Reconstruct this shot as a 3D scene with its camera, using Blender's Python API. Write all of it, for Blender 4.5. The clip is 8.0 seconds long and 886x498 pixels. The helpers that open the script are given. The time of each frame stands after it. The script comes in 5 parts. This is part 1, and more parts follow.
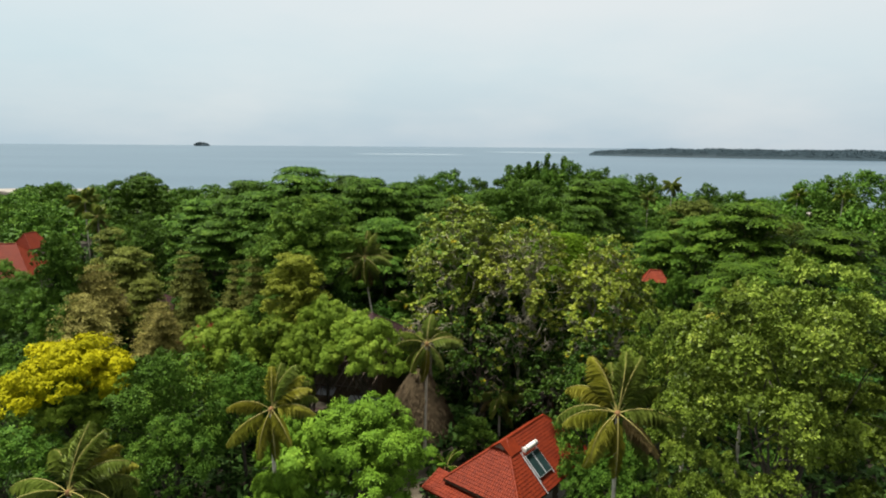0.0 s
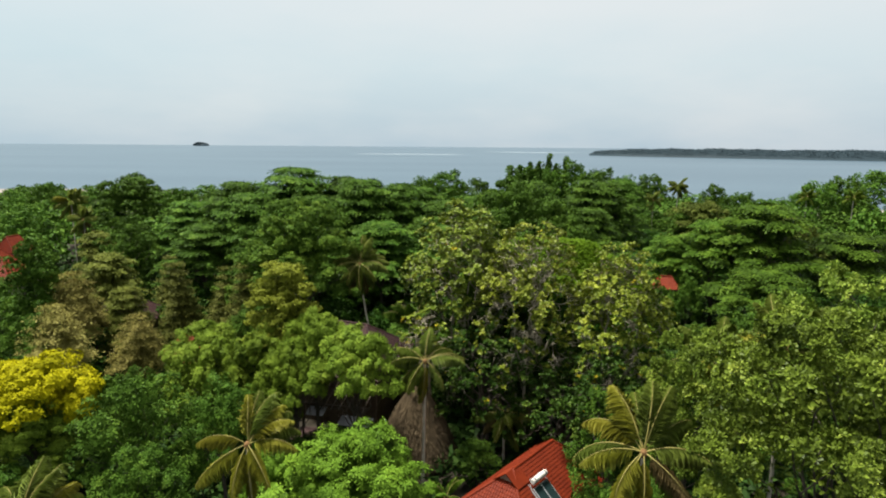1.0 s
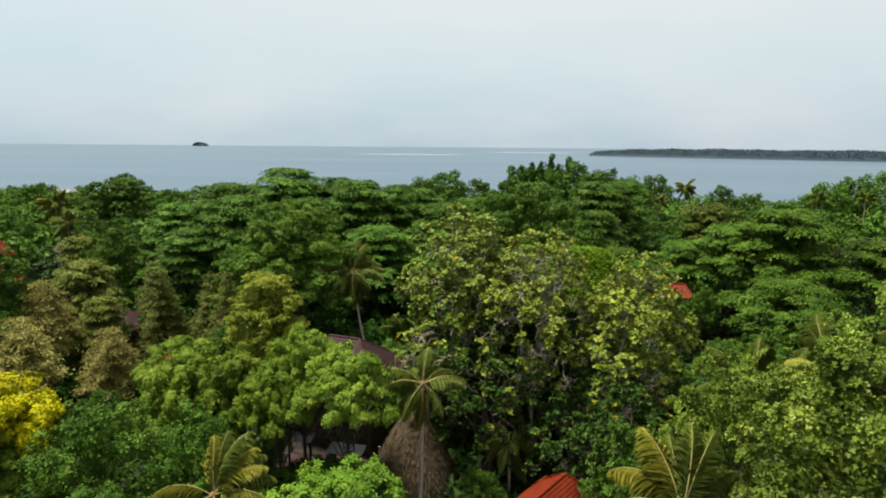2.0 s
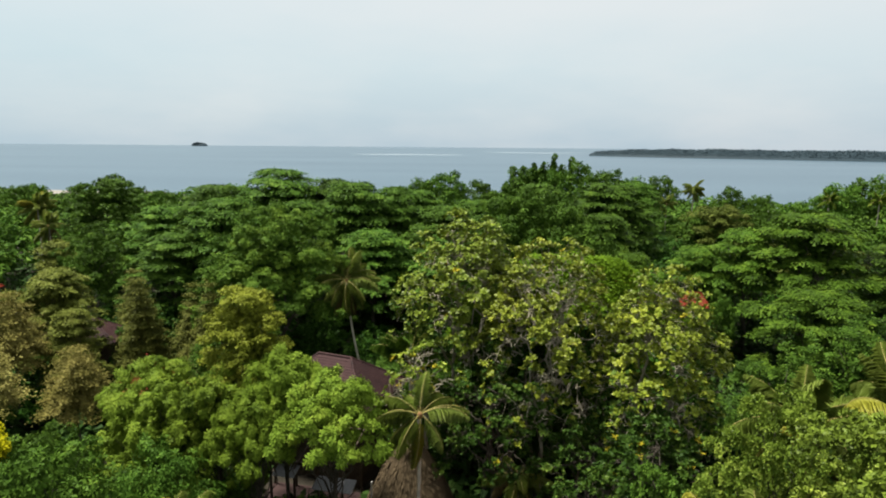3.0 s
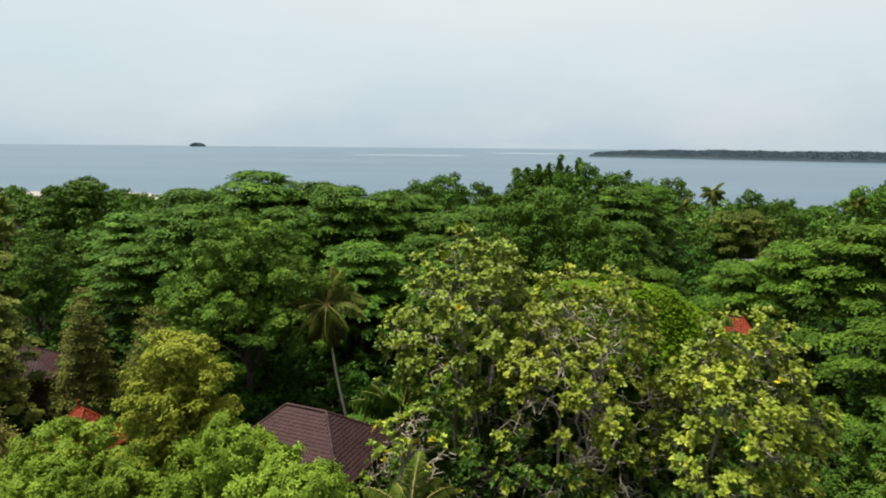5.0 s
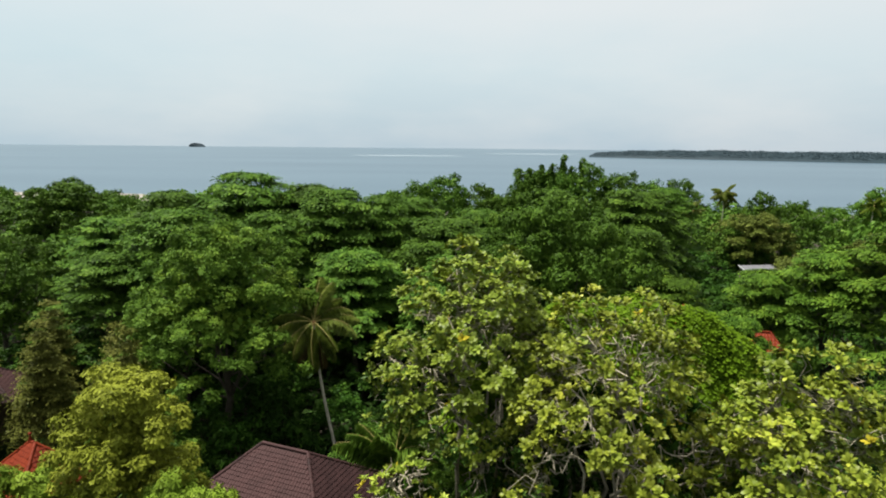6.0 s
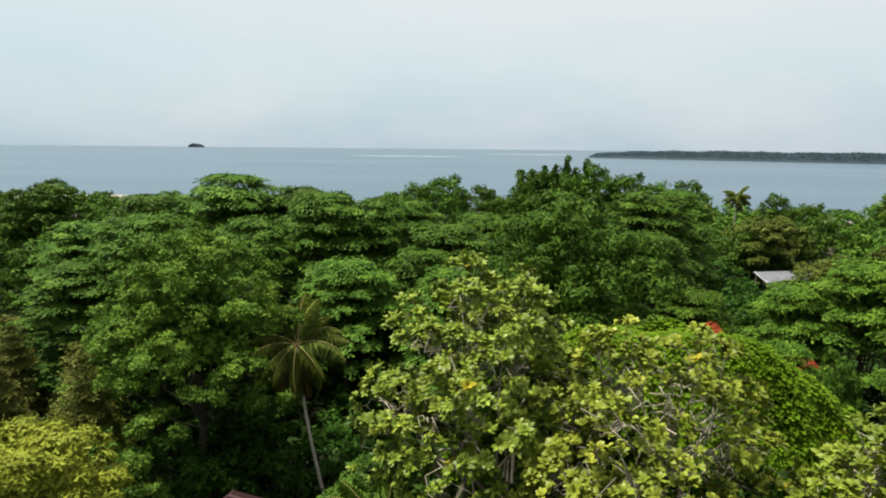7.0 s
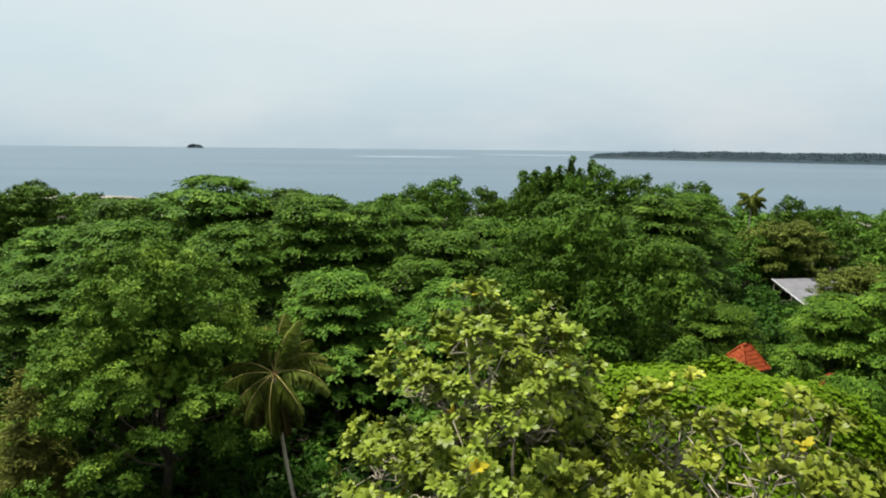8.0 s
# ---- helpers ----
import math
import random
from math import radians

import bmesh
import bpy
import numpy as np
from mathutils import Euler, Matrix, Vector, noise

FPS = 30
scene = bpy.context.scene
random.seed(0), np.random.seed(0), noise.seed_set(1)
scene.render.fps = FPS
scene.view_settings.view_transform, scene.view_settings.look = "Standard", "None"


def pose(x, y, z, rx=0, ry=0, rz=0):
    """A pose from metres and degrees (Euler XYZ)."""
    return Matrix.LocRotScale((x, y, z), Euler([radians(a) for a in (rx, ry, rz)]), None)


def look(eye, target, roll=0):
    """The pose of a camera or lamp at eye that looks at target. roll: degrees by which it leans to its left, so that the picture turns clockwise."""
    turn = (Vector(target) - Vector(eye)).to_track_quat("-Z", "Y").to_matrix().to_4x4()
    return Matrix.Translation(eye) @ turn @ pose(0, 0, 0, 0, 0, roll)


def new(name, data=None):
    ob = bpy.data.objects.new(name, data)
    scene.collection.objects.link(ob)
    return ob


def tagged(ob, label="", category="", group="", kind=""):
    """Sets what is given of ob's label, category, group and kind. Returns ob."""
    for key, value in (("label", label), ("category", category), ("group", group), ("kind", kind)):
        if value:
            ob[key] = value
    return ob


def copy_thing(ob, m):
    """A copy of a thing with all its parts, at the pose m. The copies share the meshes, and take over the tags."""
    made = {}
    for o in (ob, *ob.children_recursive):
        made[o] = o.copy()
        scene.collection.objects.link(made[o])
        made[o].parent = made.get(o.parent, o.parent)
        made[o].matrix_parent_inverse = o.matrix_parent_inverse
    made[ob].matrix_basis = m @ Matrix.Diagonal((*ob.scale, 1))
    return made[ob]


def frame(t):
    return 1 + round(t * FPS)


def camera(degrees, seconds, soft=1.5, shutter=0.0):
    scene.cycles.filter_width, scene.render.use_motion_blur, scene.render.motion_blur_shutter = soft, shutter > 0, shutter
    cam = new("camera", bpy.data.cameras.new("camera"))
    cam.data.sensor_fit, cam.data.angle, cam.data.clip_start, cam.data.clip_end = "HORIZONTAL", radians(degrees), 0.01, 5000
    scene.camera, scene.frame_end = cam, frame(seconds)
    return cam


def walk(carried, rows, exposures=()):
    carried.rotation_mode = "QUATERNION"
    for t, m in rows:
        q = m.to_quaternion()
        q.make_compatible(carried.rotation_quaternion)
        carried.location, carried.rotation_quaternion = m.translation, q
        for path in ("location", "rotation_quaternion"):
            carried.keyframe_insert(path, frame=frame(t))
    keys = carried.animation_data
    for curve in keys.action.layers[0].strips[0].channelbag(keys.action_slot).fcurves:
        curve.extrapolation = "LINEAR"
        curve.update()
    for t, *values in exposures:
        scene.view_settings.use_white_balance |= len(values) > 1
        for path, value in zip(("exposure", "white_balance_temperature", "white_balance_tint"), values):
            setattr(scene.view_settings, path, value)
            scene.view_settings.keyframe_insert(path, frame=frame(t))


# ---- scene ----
cam = camera(73.0, 8.0, soft=1.95)
PATH = [
    (0, (0.176, -2.016, 30.339), (0.208, 17.686, 26.851), 0.43),
    (0.5, (0.173, 0.324, 30.297), (0.212, 20.027, 26.810), 0.44),
    (1, (0.171, 2.792, 30.255), (0.216, 22.494, 26.768), 0.45),
    (1.5, (0.168, 5.368, 30.211), (0.220, 25.070, 26.727), 0.46),
    (3, (0.160, 13.588, 30.071), (0.233, 33.292, 26.596), 0.48),
    (3.5, (0.157, 16.451, 30.021), (0.238, 36.156, 26.550), 0.49),
    (4, (0.155, 19.361, 29.969), (0.243, 39.066, 26.503), 0.50),
    (4.5, (0.152, 22.310, 29.915), (0.248, 42.017, 26.454), 0.51),
    (6, (0.143, 31.374, 29.738), (0.263, 51.084, 26.297), 0.53),
    (6.5, (0.141, 34.469, 29.673), (0.268, 54.181, 26.241), 0.54),
    (7, (0.138, 37.606, 29.606), (0.274, 57.320, 26.183), 0.55),
    (7.5, (0.135, 40.794, 29.536), (0.280, 60.510, 26.122), 0.56),
    (8, (0.132, 44.041, 29.463), (0.285, 63.759, 26.058), 0.56),
]
walk(cam, [(t, look(eye, target, roll)) for t, eye, target, roll in PATH])

# ---- sky and sun: a bright, thinly overcast tropical day ----
SUN_ELEV, SUN_AZ = 70.0, 292.0
world = bpy.data.worlds.new("sky")
scene.world = world
world.use_nodes = True
wn, wl = world.node_tree.nodes, world.node_tree.links
wn.clear()
w_out = wn.new("ShaderNodeOutputWorld")
w_bg = wn.new("ShaderNodeBackground")
w_sky = wn.new("ShaderNodeTexSky")
w_sky.sky_type = "NISHITA"
w_sky.sun_disc = False
w_sky.sun_elevation = radians(SUN_ELEV)
w_sky.sun_rotation = radians(SUN_AZ)
w_sky.dust_density = 3.0
w_scale = wn.new("ShaderNodeVectorMath")
w_scale.operation = "SCALE"
w_scale.inputs["Scale"].default_value = 0.10
w_coord = wn.new("ShaderNodeTexCoord")
w_sep = wn.new("ShaderNodeSeparateXYZ")
w_ramp = wn.new("ShaderNodeValToRGB")
w_ramp.color_ramp.elements[0].position = 0.0
w_ramp.color_ramp.elements[0].color = (0.50, 0.62, 0.72, 1)
w_ramp.color_ramp.elements[1].position = 1.0
w_ramp.color_ramp.elements[1].color = (0.58, 0.62, 0.67, 1)
for p_, c_ in ((0.05, (0.58, 0.69, 0.77, 1)), (0.12, (0.66, 0.765, 0.82, 1)), (0.24, (0.79, 0.835, 0.86, 1)), (0.42, (0.76, 0.79, 0.815, 1))):
    e_ = w_ramp.color_ramp.elements.new(p_)
    e_.color = c_
w_map = wn.new("ShaderNodeMapping")
w_map.inputs["Scale"].default_value = (1.0, 1.0, 3.2)
w_noise = wn.new("ShaderNodeTexNoise")
w_noise.inputs["Scale"].default_value = 2.6
w_noise.inputs["Detail"].default_value = 6.0
w_noise.inputs["Roughness"].default_value = 0.55
w_cl = wn.new("ShaderNodeMapRange")
w_cl.inputs["From Min"].default_value = 0.38
w_cl.inputs["From Max"].default_value = 0.72
w_cl.inputs["To Min"].default_value = 0.0
w_cl.inputs["To Max"].default_value = 0.45
w_cloud = wn.new("ShaderNodeMixRGB")
w_cloud.inputs["Color2"].default_value = (0.86, 0.86, 0.87, 1)
w_mix = wn.new("ShaderNodeMixRGB")
w_mix.inputs["Fac"].default_value = 0.88
wl.new(w_coord.outputs["Generated"], w_sep.inputs[0])
wl.new(w_coord.outputs["Generated"], w_map.inputs["Vector"])
wl.new(w_map.outputs[0], w_noise.inputs["Vector"])
wl.new(w_sep.outputs["Z"], w_ramp.inputs["Fac"])
wl.new(w_noise.outputs["Fac"], w_cl.inputs["Value"])
wl.new(w_cl.outputs[0], w_cloud.inputs["Fac"])
wl.new(w_ramp.outputs["Color"], w_cloud.inputs["Color1"])
wl.new(w_sky.outputs[0], w_scale.inputs[0])
wl.new(w_scale.outputs[0], w_mix.inputs["Color1"])
wl.new(w_cloud.outputs[0], w_mix.inputs["Color2"])
w_side = wn.new("ShaderNodeMapRange")
w_side.inputs["From Min"].default_value, w_side.inputs["From Max"].default_value = -0.75, 0.75
w_cast = wn.new("ShaderNodeMixRGB")
w_cast.inputs["Color1"].default_value = (0.945, 0.995, 0.985, 1)
w_cast.inputs["Color2"].default_value = (1.05, 1.03, 1.0, 1)
w_tint = wn.new("ShaderNodeMixRGB")
w_tint.blend_type = "MULTIPLY"
w_tint.inputs["Fac"].default_value = 1.0
wl.new(w_sep.outputs["X"], w_side.inputs["Value"])
wl.new(w_side.outputs[0], w_cast.inputs["Fac"])
wl.new(w_mix.outputs[0], w_tint.inputs["Color1"])
wl.new(w_cast.outputs[0], w_tint.inputs["Color2"])
wl.new(w_tint.outputs[0], w_bg.inputs["Color"])
w_bg.inputs["Strength"].default_value = 0.58
wl.new(w_bg.outputs[0], w_out.inputs["Surface"])

sun = new("sun", bpy.data.lights.new("sun", "SUN"))
sun.data.energy = 5.6
sun.data.angle = radians(10.0)
sun.data.color = (1.0, 0.95, 0.87)
sa_, se_ = radians(SUN_AZ), radians(SUN_ELEV)
sun.matrix_world = look((math.sin(sa_) * math.cos(se_) * 200, math.cos(sa_) * math.cos(se_) * 200, math.sin(se_) * 200), (0, 0, 0))
scene.view_settings.exposure = 0.85


# ---- materials ----
def mat_new(name):
    m = bpy.data.materials.new(name)
    m.use_nodes = True
    n = m.node_tree.nodes
    return m, n, m.node_tree.links, n["Principled BSDF"]


def leaf_mat(name, dark, mid, young, rough=0.5, through_light=0.11, spread=1.0, gloss=0.03, vary=0.30):
    """Leaves: each leaf has its own tone, clumps and whole trees differ too; light passes through the blades."""
    m, n, l, b = mat_new(name)
    geo = n.new("ShaderNodeNewGeometry")
    info = n.new("ShaderNodeObjectInfo")
    co = n.new("ShaderNodeTexCoord")
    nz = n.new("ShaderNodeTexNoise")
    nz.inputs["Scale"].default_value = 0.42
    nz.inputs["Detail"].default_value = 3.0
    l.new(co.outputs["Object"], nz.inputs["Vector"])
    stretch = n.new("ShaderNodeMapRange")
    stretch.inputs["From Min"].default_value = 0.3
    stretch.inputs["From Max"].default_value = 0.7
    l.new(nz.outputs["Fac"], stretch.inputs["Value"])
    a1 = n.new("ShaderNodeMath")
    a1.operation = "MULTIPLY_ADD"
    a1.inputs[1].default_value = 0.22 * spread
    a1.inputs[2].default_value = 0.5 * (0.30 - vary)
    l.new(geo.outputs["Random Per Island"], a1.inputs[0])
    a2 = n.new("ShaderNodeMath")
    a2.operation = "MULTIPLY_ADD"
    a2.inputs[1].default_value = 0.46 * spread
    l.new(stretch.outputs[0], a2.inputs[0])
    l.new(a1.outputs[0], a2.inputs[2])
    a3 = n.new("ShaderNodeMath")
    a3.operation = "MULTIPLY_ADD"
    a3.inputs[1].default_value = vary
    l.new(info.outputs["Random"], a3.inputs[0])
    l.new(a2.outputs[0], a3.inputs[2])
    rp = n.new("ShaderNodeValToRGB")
    # dark end set low, so clump tone also carries some painted gap shade
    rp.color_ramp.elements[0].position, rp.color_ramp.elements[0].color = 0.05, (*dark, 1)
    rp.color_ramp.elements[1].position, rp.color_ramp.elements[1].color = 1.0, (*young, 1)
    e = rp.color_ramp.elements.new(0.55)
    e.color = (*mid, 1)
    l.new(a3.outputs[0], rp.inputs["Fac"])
    hs = n.new("ShaderNodeHueSaturation")
    hv = n.new("ShaderNodeMapRange")
    hv.inputs["To Min"].default_value, hv.inputs["To Max"].default_value = 0.487, 0.504
    l.new(info.outputs["Random"], hv.inputs["Value"])
    l.new(hv.outputs[0], hs.inputs["Hue"])
    l.new(rp.outputs["Color"], hs.inputs["Color"])
    l.new(hs.outputs["Color"], b.inputs["Base Color"])
    b.inputs["Roughness"].default_value = rough
    b.inputs["Specular IOR Level"].default_value = gloss
    tr = n.new("ShaderNodeBsdfTranslucent")
    l.new(hs.outputs["Color"], tr.inputs["Color"])
    mx = n.new("ShaderNodeMixShader")
    mx.inputs["Fac"].default_value = through_light
    l.new(b.outputs[0], mx.inputs[1])
    l.new(tr.outputs[0], mx.inputs[2])
    l.new(mx.outputs[0], n["Material Output"].inputs["Surface"])
    return m


def rough_mat(name, c1, c2, scale=3.0, rough=0.85, bump=0.3, metal=0.0, fine=9.0, dist=0.02, per_object=0.0):
    """Bark, tile, wood, soil: two scales of stain and grain, with relief."""
    m, n, l, b = mat_new(name)
    co = n.new("ShaderNodeTexCoord")
    n1 = n.new("ShaderNodeTexNoise")
    n1.inputs["Scale"].default_value, n1.inputs["Detail"].default_value = scale, 5.0
    n2 = n.new("ShaderNodeTexNoise")
    n2.inputs["Scale"].default_value, n2.inputs["Detail"].default_value = scale * fine, 4.0
    l.new(co.outputs["Object"], n1.inputs["Vector"])
    l.new(co.outputs["Object"], n2.inputs["Vector"])
    ad = n.new("ShaderNodeMath")
    ad.operation = "MULTIPLY_ADD"
    ad.inputs[1].default_value = 0.45
    l.new(n2.outputs["Fac"], ad.inputs[0])
    sc = n.new("ShaderNodeMath")
    sc.operation = "MULTIPLY"
    sc.inputs[1].default_value = 0.60
    l.new(n1.outputs["Fac"], sc.inputs[0])
    l.new(sc.outputs[0], ad.inputs[2])
    last = ad
    if per_object:
        info = n.new("ShaderNodeObjectInfo")
        po = n.new("ShaderNodeMath")
        po.operation = "MULTIPLY_ADD"
        po.inputs[1].default_value = per_object
        l.new(info.outputs["Random"], po.inputs[0])
        l.new(ad.outputs[0], po.inputs[2])
        last = po
    rp = n.new("ShaderNodeValToRGB")
    rp.color_ramp.elements[0].position, rp.color_ramp.elements[0].color = 0.32, (*c1, 1)
    rp.color_ramp.elements[1].position, rp.color_ramp.elements[1].color = 0.72 + per_object, (*c2, 1)
    l.new(last.outputs[0], rp.inputs["Fac"])
    l.new(rp.outputs["Color"], b.inputs["Base Color"])
    b.inputs["Roughness"].default_value = rough
    b.inputs["Metallic"].default_value = metal
    b.inputs["Specular IOR Level"].default_value = 0.5 if rough < 0.5 else 0.15
    bp = n.new("ShaderNodeBump")
    bp.inputs["Strength"].default_value, bp.inputs["Distance"].default_value = bump, dist
    l.new(n2.outputs["Fac"], bp.inputs["Height"])
    l.new(bp.outputs[0], b.inputs["Normal"])
    return m


M = {
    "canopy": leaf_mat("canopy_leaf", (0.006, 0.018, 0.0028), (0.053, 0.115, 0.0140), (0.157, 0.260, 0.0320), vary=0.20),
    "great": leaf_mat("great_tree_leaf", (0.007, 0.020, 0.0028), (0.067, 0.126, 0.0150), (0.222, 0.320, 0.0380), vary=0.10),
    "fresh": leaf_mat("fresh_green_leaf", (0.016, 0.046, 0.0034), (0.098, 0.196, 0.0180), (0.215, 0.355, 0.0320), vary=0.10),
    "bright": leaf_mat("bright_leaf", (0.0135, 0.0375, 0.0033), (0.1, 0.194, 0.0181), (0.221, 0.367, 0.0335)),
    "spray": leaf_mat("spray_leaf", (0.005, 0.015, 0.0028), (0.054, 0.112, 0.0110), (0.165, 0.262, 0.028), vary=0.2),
    # leaf colour kept very dark, to stand for shade under the canopy
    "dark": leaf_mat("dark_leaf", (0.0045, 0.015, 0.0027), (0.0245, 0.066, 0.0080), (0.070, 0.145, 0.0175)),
    "dome": leaf_mat("dark_dome_leaf", (0.008, 0.026, 0.0033), (0.044, 0.100, 0.0116), (0.105, 0.190, 0.0217), vary=0.10),
    "weep": leaf_mat("vine_leaf", (0.036, 0.086, 0.0036), (0.128, 0.246, 0.0125), (0.220, 0.375, 0.0250), through_light=0.22, spread=0.45, vary=0.10),
    "lime": leaf_mat("lime_leaf", (0.020, 0.044, 0.0045), (0.124, 0.198, 0.020), (0.270, 0.352, 0.044)),
    "lime_pale": leaf_mat("pale_lime_leaf", (0.044, 0.064, 0.006), (0.186, 0.224, 0.025), (0.325, 0.365, 0.049), spread=0.7, vary=0.0),
    "olive": leaf_mat("olive_leaf", (0.018, 0.026, 0.0054), (0.088, 0.100, 0.0194), (0.190, 0.190, 0.0450)),
    "dull": leaf_mat("dull_olive_leaf", (0.014, 0.024, 0.0046), (0.074, 0.098, 0.0170), (0.160, 0.182, 0.0380)),
    "brown": leaf_mat("brown_leaf", (0.020, 0.030, 0.0067), (0.100, 0.122, 0.0205), (0.22, 0.24, 0.0502)),
    "cream": leaf_mat("cream_leaf", (0.045, 0.048, 0.008), (0.195, 0.180, 0.045), (0.42, 0.375, 0.120)),
    "yellow": leaf_mat("yellow_blossom", (0.128, 0.143, 0.003), (0.357, 0.348, 0.00595), (0.558, 0.522, 0.0162), rough=0.6),
    "rosette": leaf_mat("rosette_leaf", (0.013, 0.030, 0.004), (0.146, 0.205, 0.022), (0.490, 0.545, 0.074), rough=0.42, gloss=0.11, vary=0.10),
    "rosette_warm": leaf_mat("warm_rosette_leaf", (0.013, 0.029, 0.003), (0.153, 0.196, 0.019), (0.500, 0.525, 0.064), rough=0.42, gloss=0.11, vary=0.10),
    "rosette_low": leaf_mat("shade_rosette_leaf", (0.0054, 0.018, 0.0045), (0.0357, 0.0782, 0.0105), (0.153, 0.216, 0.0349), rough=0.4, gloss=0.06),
    "almond": leaf_mat("almond_leaf", (0.0065, 0.018, 0.0030), (0.108, 0.168, 0.0190), (0.43, 0.52, 0.085), rough=0.42, through_light=0.09, gloss=0.07, vary=0.15),
    "autumn": leaf_mat("ageing_rosette_leaf", (0.105, 0.105, 0.0075), (0.300, 0.270, 0.020), (0.46, 0.34, 0.035), rough=0.4),
    "palm": leaf_mat("palm_leaflet", (0.048, 0.080, 0.012), (0.150, 0.205, 0.034), (0.30, 0.355, 0.085), rough=0.38, through_light=0.35, gloss=0.10),
    "palm_gold": leaf_mat("golden_palm_leaflet", (0.115, 0.122, 0.013), (0.29, 0.295, 0.038), (0.48, 0.46, 0.078), rough=0.4, through_light=0.30, gloss=0.08),
    "palm_dry": leaf_mat("dry_palm_leaflet", (0.075, 0.0562, 0.0225), (0.17, 0.128, 0.051), (0.27, 0.207, 0.09), rough=0.7),
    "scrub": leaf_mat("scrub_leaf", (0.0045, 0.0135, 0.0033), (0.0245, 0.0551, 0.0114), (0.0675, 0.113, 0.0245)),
    # distance haze is put into this colour, for headland, islet leaves and rock
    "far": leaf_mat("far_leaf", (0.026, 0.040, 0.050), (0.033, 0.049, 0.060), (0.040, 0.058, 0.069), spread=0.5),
    "bark": rough_mat("grey_bark", (0.03, 0.026, 0.019), (0.09, 0.078, 0.060), 2.0),
    "pale_bark": rough_mat("pale_bark", (0.15, 0.136, 0.098), (0.37, 0.335, 0.245), 2.5),
    "palm_bark": rough_mat("palm_bark", (0.27, 0.24, 0.19), (0.56, 0.51, 0.42), 3.0),
    "rachis": rough_mat("frond_stalk", (0.20, 0.18, 0.05), (0.38, 0.32, 0.10), 2.0, rough=0.5),
    "husk": rough_mat("palm_heart_husk", (0.11, 0.06, 0.025), (0.22, 0.125, 0.05), 4.0),
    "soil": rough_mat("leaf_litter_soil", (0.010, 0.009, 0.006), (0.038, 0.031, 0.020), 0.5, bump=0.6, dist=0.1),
    "path": rough_mat("sandy_path", (0.045, 0.037, 0.025), (0.105, 0.088, 0.060), 1.2, bump=0.4, dist=0.04),
    "sand": rough_mat("beach_sand", (0.16, 0.15, 0.125), (0.25, 0.23, 0.20), 0.2, bump=0.2),
    "red_tile": rough_mat("red_clay_tile", (0.080, 0.009, 0.0025), (0.190, 0.025, 0.005), 1.1, rough=0.6, per_object=0.25),
    "orange_tile": rough_mat("orange_clay_tile", (0.135, 0.022, 0.006), (0.290, 0.056, 0.013), 1.1, rough=0.65, per_object=0.25),
    "red_roof": rough_mat("red_roof_sheet", (0.080, 0.010, 0.0025), (0.150, 0.020, 0.004), 0.9, rough=0.6),
    "brown_tile": rough_mat("brown_clay_tile", (0.011, 0.0055, 0.0058), (0.050, 0.023, 0.022), 1.1, rough=0.7, per_object=0.4),
    "brown_roof": rough_mat("brown_roof_sheet", (0.020, 0.011, 0.010), (0.047, 0.026, 0.023), 0.9, rough=0.7),
    "mortar": rough_mat("ridge_mortar", (0.20, 0.13, 0.10), (0.36, 0.26, 0.20), 2.0),
    "thatch": rough_mat("weathered_thatch", (0.034, 0.025, 0.014), (0.130, 0.096, 0.054), 1.3, rough=0.95, bump=0.9, dist=0.06),
    "wood": rough_mat("dark_wood", (0.035, 0.026, 0.018), (0.100, 0.072, 0.048), 2.0, rough=0.7),
    "plaster": rough_mat("aged_plaster", (0.16, 0.14, 0.11), (0.30, 0.27, 0.23), 0.8, rough=0.9),
    "awning": rough_mat("pale_zinc_awning", (0.17, 0.17, 0.175), (0.27, 0.27, 0.275), 0.8, rough=0.6),
    "metal": rough_mat("zinc_sheet", (0.086, 0.087, 0.096), (0.150, 0.152, 0.163), 0.6, rough=0.6),
    "white": rough_mat("white_enamel", (0.50, 0.48, 0.43), (0.68, 0.66, 0.60), 1.5, rough=0.35, bump=0.05),
    "dark_glass": rough_mat("collector_glass", (0.008, 0.020, 0.020), (0.018, 0.036, 0.035), 1.0, rough=0.28, bump=0.0),
    "alu": rough_mat("aluminium_frame", (0.50, 0.52, 0.52), (0.68, 0.70, 0.70), 2.0, rough=0.4, metal=0.6, bump=0.05),
    "foam": rough_mat("pale_sandbar", (0.14, 0.185, 0.21), (0.23, 0.275, 0.30), 0.01, bump=0.0),
}


